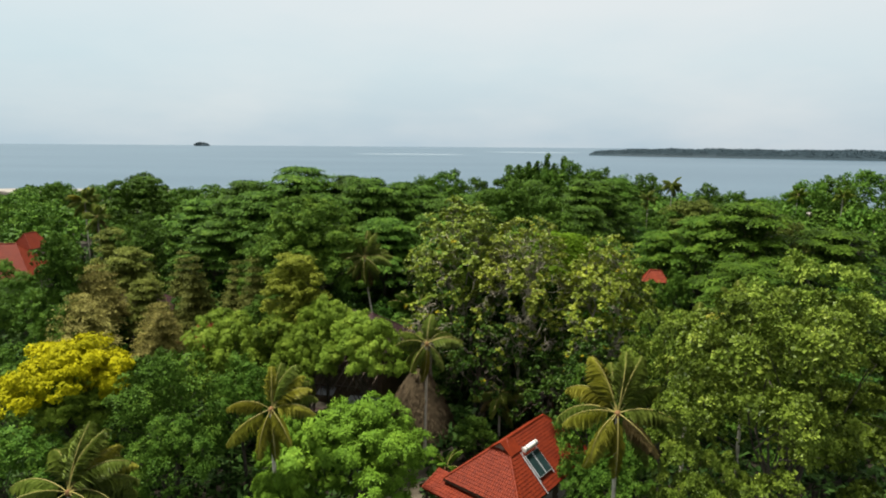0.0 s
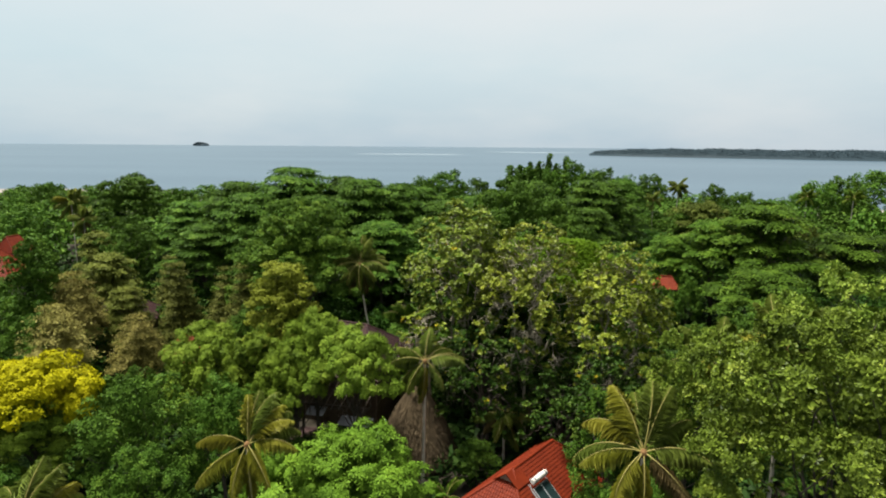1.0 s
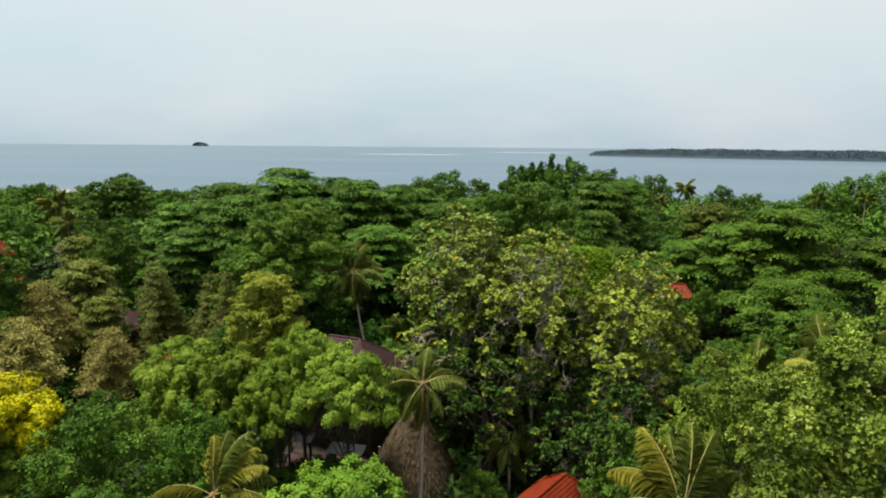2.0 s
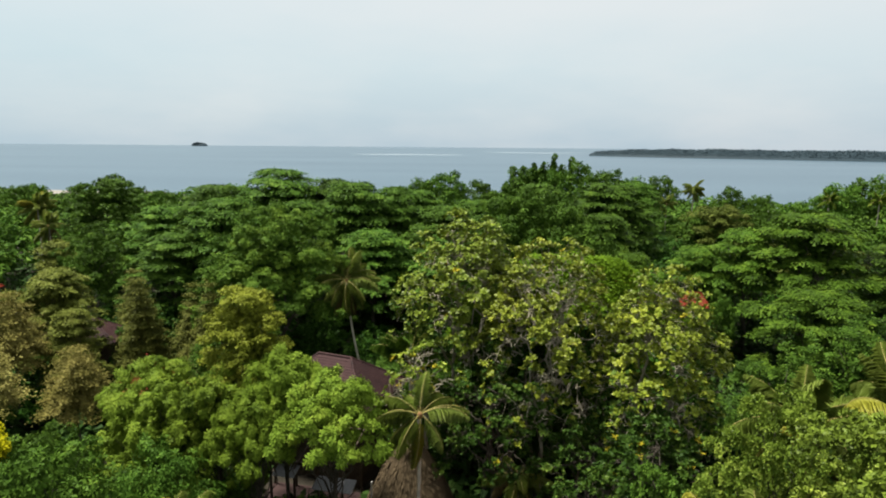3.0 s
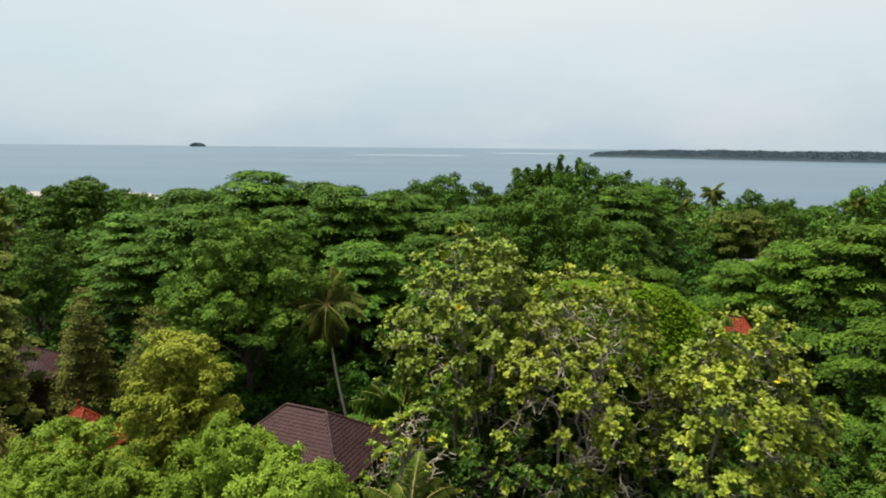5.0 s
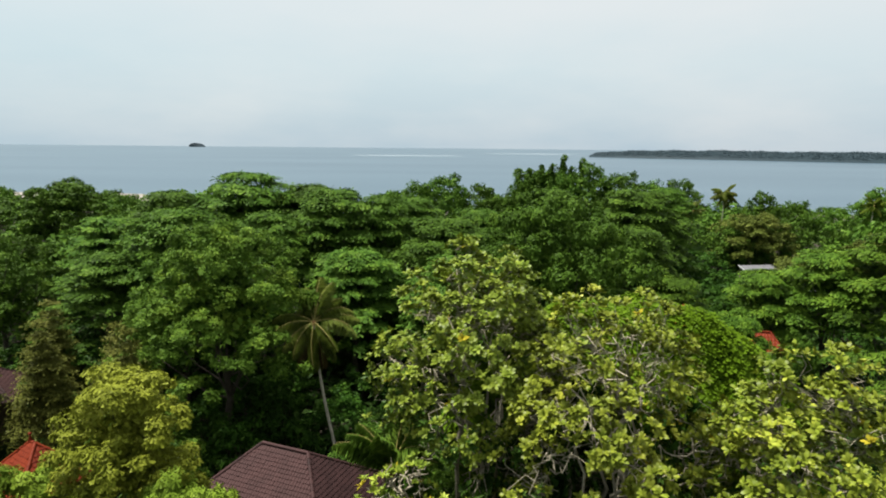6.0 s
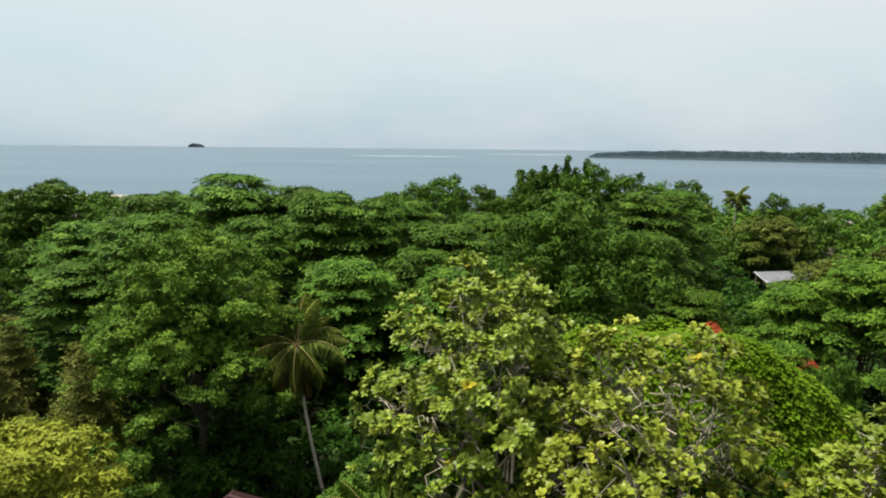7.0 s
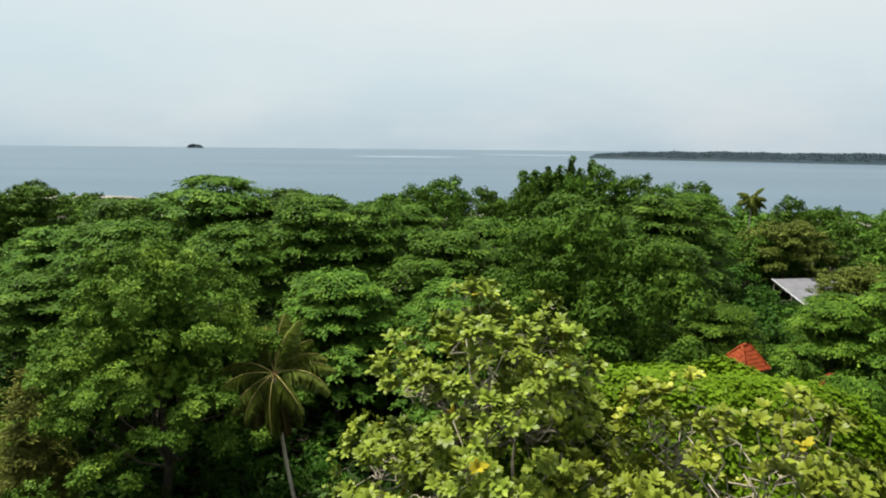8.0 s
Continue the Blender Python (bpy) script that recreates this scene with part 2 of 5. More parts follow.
def sea_material():
    m, n, l, b = mat_new("sea_water")
    co = n.new("ShaderNodeTexCoord")
    mp = n.new("ShaderNodeMapping")
    mp.inputs["Scale"].default_value = (0.0016, 0.006, 1.0)
    big = n.new("ShaderNodeTexNoise")
    big.inputs["Scale"].default_value, big.inputs["Detail"].default_value = 1.0, 4.0
    rp = n.new("ShaderNodeValToRGB")
    rp.color_ramp.elements[0].position, rp.color_ramp.elements[0].color = 0.35, (0.036, 0.070, 0.098, 1)
    rp.color_ramp.elements[1].position, rp.color_ramp.elements[1].color = 0.70, (0.054, 0.094, 0.125, 1)
    l.new(co.outputs["Object"], mp.inputs["Vector"])
    l.new(mp.outputs[0], big.inputs["Vector"])
    l.new(big.outputs["Fac"], rp.inputs["Fac"])
    l.new(rp.outputs["Color"], b.inputs["Base Color"])
    wv = n.new("ShaderNodeTexNoise")
    wv.inputs["Scale"].default_value, wv.inputs["Detail"].default_value = 0.35, 4.0
    l.new(co.outputs["Object"], wv.inputs["Vector"])
    bp = n.new("ShaderNodeBump")
    bp.inputs["Strength"].default_value, bp.inputs["Distance"].default_value = 0.5, 0.35
    l.new(wv.outputs["Fac"], bp.inputs["Height"])
    l.new(bp.outputs[0], b.inputs["Normal"])
    b.inputs["Roughness"].default_value = 0.35
    b.inputs["IOR"].default_value = 1.33
    return m


M["sea"] = sea_material()


# ---- building blocks ----
RNG = np.random.default_rng(7)


def mesh_from(name, verts, faces, mat, smooth=False):
    """A mesh from arrays; faces is an (n, k) array or a list of tuples."""
    me = bpy.data.meshes.new(name)
    v = np.asarray(verts, dtype=np.float32)
    if isinstance(faces, np.ndarray):
        k = faces.shape[1]
        me.vertices.add(len(v))
        me.vertices.foreach_set("co", v.ravel())
        me.loops.add(faces.size)
        me.loops.foreach_set("vertex_index", faces.astype(np.int32).ravel())
        me.polygons.add(len(faces))
        me.polygons.foreach_set("loop_start", np.arange(0, faces.size, k, dtype=np.int32))
        me.update(calc_edges=True)
    else:
        me.from_pydata([tuple(p) for p in v], [], faces)
    for mm in (mat if isinstance(mat, (list, tuple)) else [mat]):
        me.materials.append(mm)
    if smooth:
        me.polygons.foreach_set("use_smooth", np.ones(len(me.polygons), dtype=bool))
    return me


def under(ob, parent):
    ob.parent = parent
    return ob


def part_mesh(name, me, parent, label=""):
    return tagged(under(new(name, me), parent), label)


def part(name, bm, mat, parent, label=""):
    me = bpy.data.meshes.new(name)
    bm.to_mesh(me)
    bm.free()
    me.materials.append(mat)
    return part_mesh(name, me, parent, label)


def box_bm(x0, x1, y0, y1, z0, z1, bevel=0.0, bm=None):
    bm = bm or bmesh.new()
    r = bmesh.ops.create_cube(bm, size=1.0)
    for v in r["verts"]:
        v.co = Vector((x0 + (v.co.x + 0.5) * (x1 - x0), y0 + (v.co.y + 0.5) * (y1 - y0), z0 + (v.co.z + 0.5) * (z1 - z0)))
    if bevel:
        es = list({e for v in r["verts"] for e in v.link_edges})
        bmesh.ops.bevel(bm, geom=es, offset=bevel, segments=1, affect="EDGES")
    return bm


def unit(a):
    return a / np.maximum(np.linalg.norm(a, axis=-1, keepdims=True), 1e-9)


class Tubes:
    """Tapered, bent round limbs gathered into one mesh."""

    def __init__(self, sides=6):
        self.v, self.f, self.sides, self.n = [], [], sides, 0

    def add(self, pts, radii):
        pts = np.asarray(pts, float)
        radii = np.asarray(radii, float)
        d = unit(np.gradient(pts, axis=0))
        ref = np.where(np.abs(d[:, 2:3]) > 0.9, np.array([[1.0, 0, 0]]), np.array([[0, 0, 1.0]]))
        s = unit(np.cross(d, ref))
        u = np.cross(s, d)
        a = np.linspace(0, 2 * np.pi, self.sides, endpoint=False)
        ring = pts[:, None] + radii[:, None, None] * (np.cos(a)[None, :, None] * s[:, None] + np.sin(a)[None, :, None] * u[:, None])
        self.v.append(ring.reshape(-1, 3))
        k = self.sides
        i = np.arange(len(pts) - 1)[:, None] * k
        j = np.arange(k)[None, :]
        jn = (j + 1) % k
        q = np.stack([i + j, i + jn, i + k + jn, i + k + j], axis=-1).reshape(-1, 4) + self.n
        self.f.append(q)
        self.n += len(pts) * k

    def mesh(self, name, mat):
        return mesh_from(name, np.concatenate(self.v), np.concatenate(self.f), mat, smooth=True)


def bend(p0, p1, rng, steps=6, wild=0.12, rise=0.0):
    """A wandering line from p0 to p1."""
    p0, p1 = np.asarray(p0, float), np.asarray(p1, float)
    t = np.linspace(0, 1, steps)[:, None]
    ln = np.linalg.norm(p1 - p0)
    w = rng.normal(0, wild * ln, (steps, 3)) * np.sin(np.pi * t)
    w[:, 2] += rise * ln * np.sin(np.pi * t[:, 0])
    return p0 + (p1 - p0) * t + w


def leaf_arrays(P, D, N, L, W, droop=0.15, fold=0.12, fine=False, small=False):
    """Leaf blades: base P, pointing along D, face N; a folded kite, a fuller oval when fine, a plain wedge when small."""
    D = unit(D)
    S = unit(np.cross(D, N))
    U = np.cross(S, D)
    L, W = np.asarray(L)[:, None], np.asarray(W)[:, None]
    n = len(P)
    tip = P + D * L - U * L * droop
    if small:
        V = np.stack([P, tip + S * W * 0.5, tip - S * W * 0.5], axis=1).reshape(-1, 3)
        return V, (np.arange(n) * 3)[:, None] + np.array([0, 1, 2])
    if not fine:
        m = P + D * L * 0.52
        V = np.stack([P, m + S * W * 0.5 + U * W * fold, tip, m - S * W * 0.5 + U * W * fold], axis=1).reshape(-1, 3)
        b = (np.arange(n) * 4)[:, None]
        F = np.concatenate([b + [0, 1, 2], b + [0, 2, 3]], axis=0)
        return V, F
    m1, m2 = P + D * L * 0.38, P + D * L * 0.76 - U * L * droop * 0.45
    V = np.stack([P, m1 + S * W * 0.36 + U * W * fold, m2 + S * W * 0.5 + U * W * fold, tip,
                  m2 - S * W * 0.5 + U * W * fold, m1 - S * W * 0.36 + U * W * fold], axis=1).reshape(-1, 3)
    b = (np.arange(n) * 6)[:, None]
    F = np.concatenate([b + [0, 1, 5], b + [5, 1, 2], b + [5, 2, 4], b + [4, 2, 3]], axis=0)
    return V, F


def blades(P, N, L, rng, ratio=0.5, droop=0.2, down=0.0, jitter=0.55, fine=False, out=0.0, small=False):
    """One leaf at each point, facing roughly N, pointing any way across it (down: how far it hangs)."""
    n = len(P)
    N = unit(N + rng.normal(0, jitter, (n, 3)))
    R = rng.normal(0, 1, (n, 3))
    R[:, 2] -= down * 3
    if out:
        R[:, :2] += out * unit(P[:, :2])
    D = R - N * np.sum(R * N, axis=1, keepdims=True)
    ln = L * rng.uniform(0.65, 1.35, n)
    return leaf_arrays(P, D, N, ln, ln * ratio * rng.uniform(0.8, 1.2, n), droop, fine=fine, small=small)


def rosettes(P, N, L, rng, k=7, tilt=0.45, ratio=0.45, fine=False, small=False):
    """A whorl of k leaves at each point round the axis N."""
    n = len(P)
    N = unit(N + rng.normal(0, 0.22, (n, 3)))
    A = unit(np.cross(N, np.array([0.37, 0.91, 0.15])))
    B = np.cross(N, A)
    ang = (np.arange(k)[None] * 2.399 + rng.uniform(0, 6.28, (n, 1)) + rng.normal(0, 0.2, (n, k)))[..., None]
    rad = np.cos(ang) * A[:, None] + np.sin(ang) * B[:, None]
    tl = (tilt + rng.normal(0, 0.22, (n, k)))[..., None]
    D = np.cos(tl) * rad + np.sin(tl) * N[:, None]
    UP = np.cos(tl) * N[:, None] - np.sin(tl) * rad
    ln = (L * rng.uniform(0.7, 1.2, (n, k))).ravel()
    PP = np.repeat(P, k, axis=0)
    return leaf_arrays(PP, D.reshape(-1, 3), UP.reshape(-1, 3), ln, ln * ratio, 0.22, fine=fine, small=small)


def sphere_dirs(n, rng, low=-0.35):
    z = rng.uniform(low, 1, n)
    a = rng.uniform(0, 2 * np.pi, n)
    r = np.sqrt(1 - z * z)
    return np.stack([r * np.cos(a), r * np.sin(a), z], axis=1)


def tufts(centres, sizes, aims, n, rng, flat=0.8):
    """Leaf points on many small puffs: each puff is a loose ball, so it is lit above and dark below."""
    i = rng.integers(0, len(centres), n)
    o = unit(rng.normal(0, 1, (n, 3)) + aims[i] * 0.7)
    P = centres[i] + o * (sizes[i] * (0.55 + 0.5 * rng.uniform(0, 1, n) ** 0.7))[:, None] * np.array([1, 1, flat])
    N = unit(o * 0.8 + aims[i] * 0.5 + np.array([0, 0, 0.25]))
    return P, N


def clumps_on(c, r, n, rng, squash=0.8, low=-0.35, puffs=16, puff=0.34):
    """Leafy puffs over a lobe of radius r at c."""
    cd = sphere_dirs(puffs, rng, low)
    cc = cd * (r * rng.uniform(0.66, 0.98, (puffs, 1))) * np.array([1, 1, squash]) + c
    return tufts(cc, r * puff * rng.uniform(0.7, 1.25, puffs), unit(cd + np.array([0, 0, 0.35])), n, rng)


def settle(P, N, C, r, h):
    """Brings a crown's top to h and its widest part to about r."""
    k = r / np.percentile(np.hypot(P[:, 0], P[:, 1]), 97)
    s = np.array([k, k, 1.0])
    up = np.array([0, 0, h - np.percentile(P[:, 2], 99.6)])
    return P * s + up, N, [c * s + up for c in C]


# ---- crowns: each gives leaf points and facings, for a crown of radius r whose top is at z = h ----
def crown_lobed(r, h, depth, n, rng, lobes=16, lobe=0.40, squash=0.8, low=-0.45, puffs=16, puff=0.34):
    P, N, C = [], [], []
    for i in range(lobes):
        f = (i + 0.5) / lobes
        zen = math.acos(1 - 1.12 * f)
        az = i * 2.399 + rng.uniform(-0.35, 0.35)
        lr = r * lobe * rng.uniform(0.75, 1.2) * (1.0 - 0.12 * f)
        rho = max(r - lr * 0.75, r * 0.2) * math.sin(zen) * rng.uniform(0.76, 1.10)
        zz = h - depth + (depth - lr * squash) * math.cos(zen) * rng.uniform(0.84, 1.05)
        c = np.array([rho * math.cos(az), rho * math.sin(az), zz])
        p, q = clumps_on(c, lr, n // lobes, rng, squash, low, puffs, puff)
        P.append(p), N.append(q), C.append(c)
    return np.concatenate(P), np.concatenate(N), C


def crown_tiered(r, h, depth, n, rng, plates=64, size=0.30, arms=7, storeys=7):
    """Thin level fans of twigs in storeys with gaps between them, as on almond and flame trees."""
    P, N, C = [], [], []
    m = n // plates
    for i in range(plates):
        f = (i + 0.4) / plates
        rho = r * 0.90 * math.sqrt(f) * rng.uniform(0.82, 1.12)
        az = i * 2.399 + rng.uniform(-0.3, 0.3)
        ct, st = math.cos(az), math.sin(az)
        zz = h - depth * (0.02 + 0.98 * ((int(f * storeys) + 0.5 * rng.uniform()) / storeys) ** 1.35)
        pr = r * size * rng.uniform(0.65, 1.3)
        c = np.array([rho * ct, rho * st, zz])
        way = az + np.linspace(-1.5, 1.5, arms) + rng.normal(0, 0.16, arms)
        long = pr * rng.uniform(0.7, 1.2, arms) * (1.0 - 0.22 * np.abs(np.linspace(-1, 1, arms)))
        lift = rng.normal(0, 0.06 * pr, arms)
        ai = rng.integers(0, arms, m)
        q = np.sqrt(rng.uniform(0.01, 1, m))
        side = rng.normal(0, 0.12 * pr, m)
        ca, sa = np.cos(way[ai]), np.sin(way[ai])
        x = ca * q * long[ai] - sa * side - 0.40 * pr * ct
        y = sa * q * long[ai] + ca * side - 0.40 * pr * st
        z = pr * (0.16 * q - 0.36 * q * q) + lift[ai] * q - 0.5 * np.abs(side) + rng.normal(0, 0.03 * pr, m)
        P.append(np.stack([x, y, z], 1) + c)
        N.append(unit(np.stack([0.30 * ca * q + 0.15 * ct, 0.30 * sa * q + 0.15 * st, np.ones(m)], 1)))
        C.append(c - np.array([0.4 * pr * ct, 0.4 * pr * st, 0.12]))
    return np.concatenate(P), np.concatenate(N), C


def crown_dome(r, h, depth, n, rng, rough=0.07):
    """A long dome under a cloak of climbers that hangs in soft folds and tongues."""
    d = sphere_dirs(n, rng, 0.05)
    s = np.zeros(n)
    for k in range(6):
        q = unit(rng.normal(0, 1, 3)) * (5.0 + 5.0 * k)
        s += np.sin(d @ q + rng.uniform(0, 6)) * (0.75 ** k)
    az = np.arctan2(d[:, 1], d[:, 0])
    fold = np.abs(np.sin(az * 9 + 2.5 * np.sin(d[:, 2] * 4))) + 0.5 * np.abs(np.sin(az * 21 + 3 * np.sin(d[:, 2] * 7)))
    step = np.abs(np.sin(d[:, 2] * 11 + 1.5 * np.sin(az * 5)))
    rr = 1 + rough * s + (0.06 * fold + 0.035 * step) * np.sqrt(np.maximum(0, 1 - d[:, 2])) - np.abs(rng.normal(0, 0.009, n))
    size = np.array([r, 0.42 * r, depth])
    P = d * rr[:, None] * size + np.array([0, 0, h - depth])
    return P, unit(d / size * r + np.array([0, 0, 0.35])), [np.array([0, 0, h - depth])]


def crown_cone(r, h, depth, n, rng, storeys=9, full=0.8):
    P, N, C = [], [], []
    for i in range(storeys):
        f = (i + 0.6) / storeys
        rad = r * f ** full
        m = int(n * f / (storeys * 0.55))
        arms = max(4, int(5 + 7 * f))
        ai = rng.integers(0, arms, m)
        aa = (np.arange(arms) * 6.283 / arms + rng.uniform(0, 6) + rng.normal(0, 0.15, arms))[ai]
        al = rng.uniform(0.8, 1.12, arms)[ai]
        q = np.sqrt(rng.uniform(0.05, 1, m))
        x = np.cos(aa) * q * rad * al + rng.normal(0, 0.10 * r, m)
        y = np.sin(aa) * q * rad * al + rng.normal(0, 0.10 * r, m)
        z = h - depth * f - 0.30 * q ** 2 * rad + rng.normal(0, 0.012 * depth, m) + 0.16 * rad
        P.append(np.stack([x, y, z], 1))
        N.append(unit(np.stack([0.5 * np.cos(aa), 0.5 * np.sin(aa), np.ones(m)], 1)))
    C.append(np.array([0, 0, h - 0.3 * depth]))
    return np.concatenate(P), np.concatenate(N), C


def crown_columns(r, h, depth, n, rng, columns=6):
    """Upright, separate spires of foliage standing side by side, with sky between their heads."""
    P, N, C = [], [], []
    for i in range(columns):
        x = r * (-1 + 2 * (i + 0.5) / columns) + rng.normal(0, 0.03 * r)
        cr = r * rng.uniform(0.15, 0.22)
        hh = depth * (0.66 + 0.34 * (i + 1) / columns) * rng.uniform(0.88, 1.05)
        k = 13
        f = np.linspace(0, 1, k)
        y = rng.normal(0, 0.3 * r)
        cc = np.stack([x + rng.normal(0, 0.25 * cr, k), y + rng.normal(0, 0.25 * cr, k), h - depth + hh * f], 1)
        aims = unit(np.stack([rng.normal(0, 0.5, k), rng.normal(-0.3, 0.5, k), np.ones(k)], 1))
        p, q = tufts(cc, cr * (0.9 + 0.35 * np.sin(f * 9 + i) - 0.35 * f ** 4), aims, n // columns, rng, 1.2)
        P.append(p), N.append(q), C.append(cc[-3])
    return np.concatenate(P), np.concatenate(N), C


def limbs_to(C, h, base_r, rng, fork=0.45, sides=6):
    """A trunk from the ground and a limb to each of the given places in the crown."""
    tb = Tubes(sides)
    fz = h * fork
    lean = rng.normal(0, 0.03 * h, 2)
    trunk = bend((0, 0, -0.4), (lean[0], lean[1], fz), rng, 6, 0.02)
    tb.add(trunk, np.linspace(base_r * 1.25, base_r * 0.72, 6))
    for c in C:
        s = trunk[rng.integers(3, 6)]
        ln = bend(s, c, rng, 6, 0.06, 0.08)
        tb.add(ln, np.linspace(base_r * 0.26, base_r * 0.05, 6))
    return tb


def tree(name, label, category, crown, foliage, leaf_m, h, base_r, rng, bark="bark", fork=0.45, max_limbs=14, crown_label="", group="", size=None, inner=2200, inner_leaf=0.7):
    """Empty at the foot > trunk, crown."""
    P, N, C = settle(*crown, size[1], size[0]) if size else crown
    V, F = foliage(P, N)
    if inner:
        mid = P.mean(axis=0)
        wide = np.percentile(np.hypot(P[:, 0], P[:, 1]), 97)
        j = rng.integers(0, len(P), inner)
        v, f = blades(mid + (P[j] - mid) * rng.uniform(0.2, 0.72, (inner, 1)), N[j], min(wide * 0.10, inner_leaf), rng, 0.62, 0.2, 0.1, 0.5)
        V, F = np.concatenate([V, v]), np.concatenate([F, f + len(V)])
    top = tagged(new(name), label, category, group)
    C = list(C)
    step = max(1, len(C) // max_limbs)
    part_mesh("trunk", limbs_to(C[::step], h, base_r, rng, fork).mesh("trunk", M[bark]), top)
    part_mesh("crown", mesh_from("crown", V, F, M[leaf_m]), top, crown_label)
    return top



# ---- ground, sea and the far shores ----
def shore_line(x):
    k = np.clip((-x - 50) / 160, 0, 1)
    return 318 + 75 * k * k * (3 - 2 * k) + 10 * np.sin(x * 0.021) + 5 * np.sin(x * 0.067 + 1)


def ground_height(x, y):
    s = np.clip((shore_line(x) - y) / 26.0, -3, 1)
    bump = 0.25 * np.sin(x * 0.11 + 1) * np.cos(y * 0.09) + 0.12 * np.sin(x * 0.37) * np.sin(y * 0.31)
    return np.where(s > 0, -1.6 + 1.6 * s, -1.6 + 1.5 * s) + bump * np.clip(s, 0, 1)


def build_ground():
    xs = np.concatenate([np.linspace(-900, -160, 38)[:-1], np.linspace(-160, 160, 129), np.linspace(160, 900, 38)[1:]])
    ys = np.concatenate([np.linspace(-700, 0, 24)[:-1], np.linspace(0, 180, 73)[:-1], np.linspace(180, 470, 80)])
    X, Y = np.meshgrid(xs, ys)
    Z = ground_height(X, Y)
    nx, ny = len(xs), len(ys)
    i = np.arange(ny - 1)[:, None] * nx + np.arange(nx - 1)[None]
    F = np.stack([i, i + 1, i + nx + 1, i + nx], -1).reshape(-1, 4)
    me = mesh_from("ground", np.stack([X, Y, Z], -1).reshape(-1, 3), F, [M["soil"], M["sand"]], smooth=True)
    fy = (Y[:-1, :-1] + Y[1:, 1:]).ravel() / 2
    fx = (X[:-1, :-1] + X[1:, 1:]).ravel() / 2
    me.polygons.foreach_set("material_index", (fy > shore_line(fx) - 48).astype(np.int32))
    tagged(new("ground", me), "dark leaf-litter soil running out to a pale sand beach", "ground", kind="structure")


build_ground()

sea_bm = bmesh.new()
bmesh.ops.create_grid(sea_bm, x_segments=40, y_segments=40, size=4900)
sea_me = bpy.data.meshes.new("water")
sea_bm.to_mesh(sea_me)
sea_bm.free()
sea_me.materials.append(M["sea"])
sea = tagged(new("water", sea_me), "calm grey-blue sea reaching to the hazy horizon", "sea", kind="structure")
sea.location = (0, 0, -1.5)


def sandbar(x0, x1, y, wide, seed):
    """A long pale streak of shoal water, thin and ragged at the ends."""
    rng = np.random.default_rng(seed)
    n = 60
    t = np.linspace(0, 1, n)
    mid = y + 0.12 * wide * np.cumsum(rng.normal(0, 0.5, n))
    half = wide * 0.5 * np.sin(np.pi * t) ** 0.6 * rng.uniform(0.5, 1.2, n)
    x = x0 + (x1 - x0) * t
    V = np.concatenate([np.stack([x, mid - half, np.full(n, -1.38)], 1), np.stack([x, mid + half, np.full(n, -1.38)], 1)])
    i = np.arange(n - 1)
    F = np.stack([i, i + 1, i + n + 1, i + n], 1)
    tagged(new("sandbar", mesh_from("sandbar", V, F, M["foam"])), "long pale sandbar with white water in the open sea", "sandbar", "sandbars at sea", kind="structure")


sandbar(-250, 70, 1720, 120, 3)
sandbar(150, 520, 2250, 160, 4)


def far_shore():
    """The low wooded headland across the bay: a bank with thousands of tree heads on it."""
    rng = np.random.default_rng(11)
    n = 140
    t = np.linspace(0, 1, n)
    x = 440 + t * 1080
    y = 1760 - 740 * t ** 0.85
    h = (9.0 + 13.5 * np.clip(t * 7, 0, 1) ** 0.6) * (0.93 + 0.04 * np.sin(t * 31) + 0.04 * np.sin(t * 83 + 1))
    rows = []
    for off, hz in ((-46, -3.0), (-38, 0.35), (-14, 0.82), (10, 0.95), (60, 0.9), (120, -3.0)):
        z = np.where(hz < 0, hz, np.minimum(h * hz - 1.0, h))
        rows.append(np.stack([x + off * 0.55, y + off * 0.85, z], 1))
    V = np.concatenate(rows)
    i = np.arange(n - 1)
    F = np.concatenate([np.stack([k * n + i, k * n + i + 1, (k + 1) * n + i + 1, (k + 1) * n + i], 1) for k in range(5)])
    head = tagged(new("headland", mesh_from("headland", V, F, M["far"], smooth=True)), "long low headland covered in dark haze-tinted woods across the bay", "headland", kind="structure")
    m = 15000
    u = rng.uniform(0, 1, m)
    hx, hy, hh = np.interp(u, t, x), np.interp(u, t, y), np.interp(u, t, h)
    off = rng.uniform(-40, 14, m)
    P = np.stack([hx + off * 0.55, hy + off * 0.85, hh * np.interp(off, [-46, -38, -14, 10], [0, 0.35, 0.82, 0.95]) + 0.5 * np.sin(u * 210) + 0.5 * np.sin(u * 477 + off) + rng.normal(0, 0.4, m)], 1)
    N = unit(np.stack([rng.normal(-0.2, 0.4, m), rng.normal(-0.5, 0.4, m), np.ones(m)], 1))
    V, F = blades(P, N, 2.6, rng, 0.9, 0.1, 0.0, 0.3)
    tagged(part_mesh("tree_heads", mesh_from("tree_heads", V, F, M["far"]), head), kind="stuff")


far_shore()


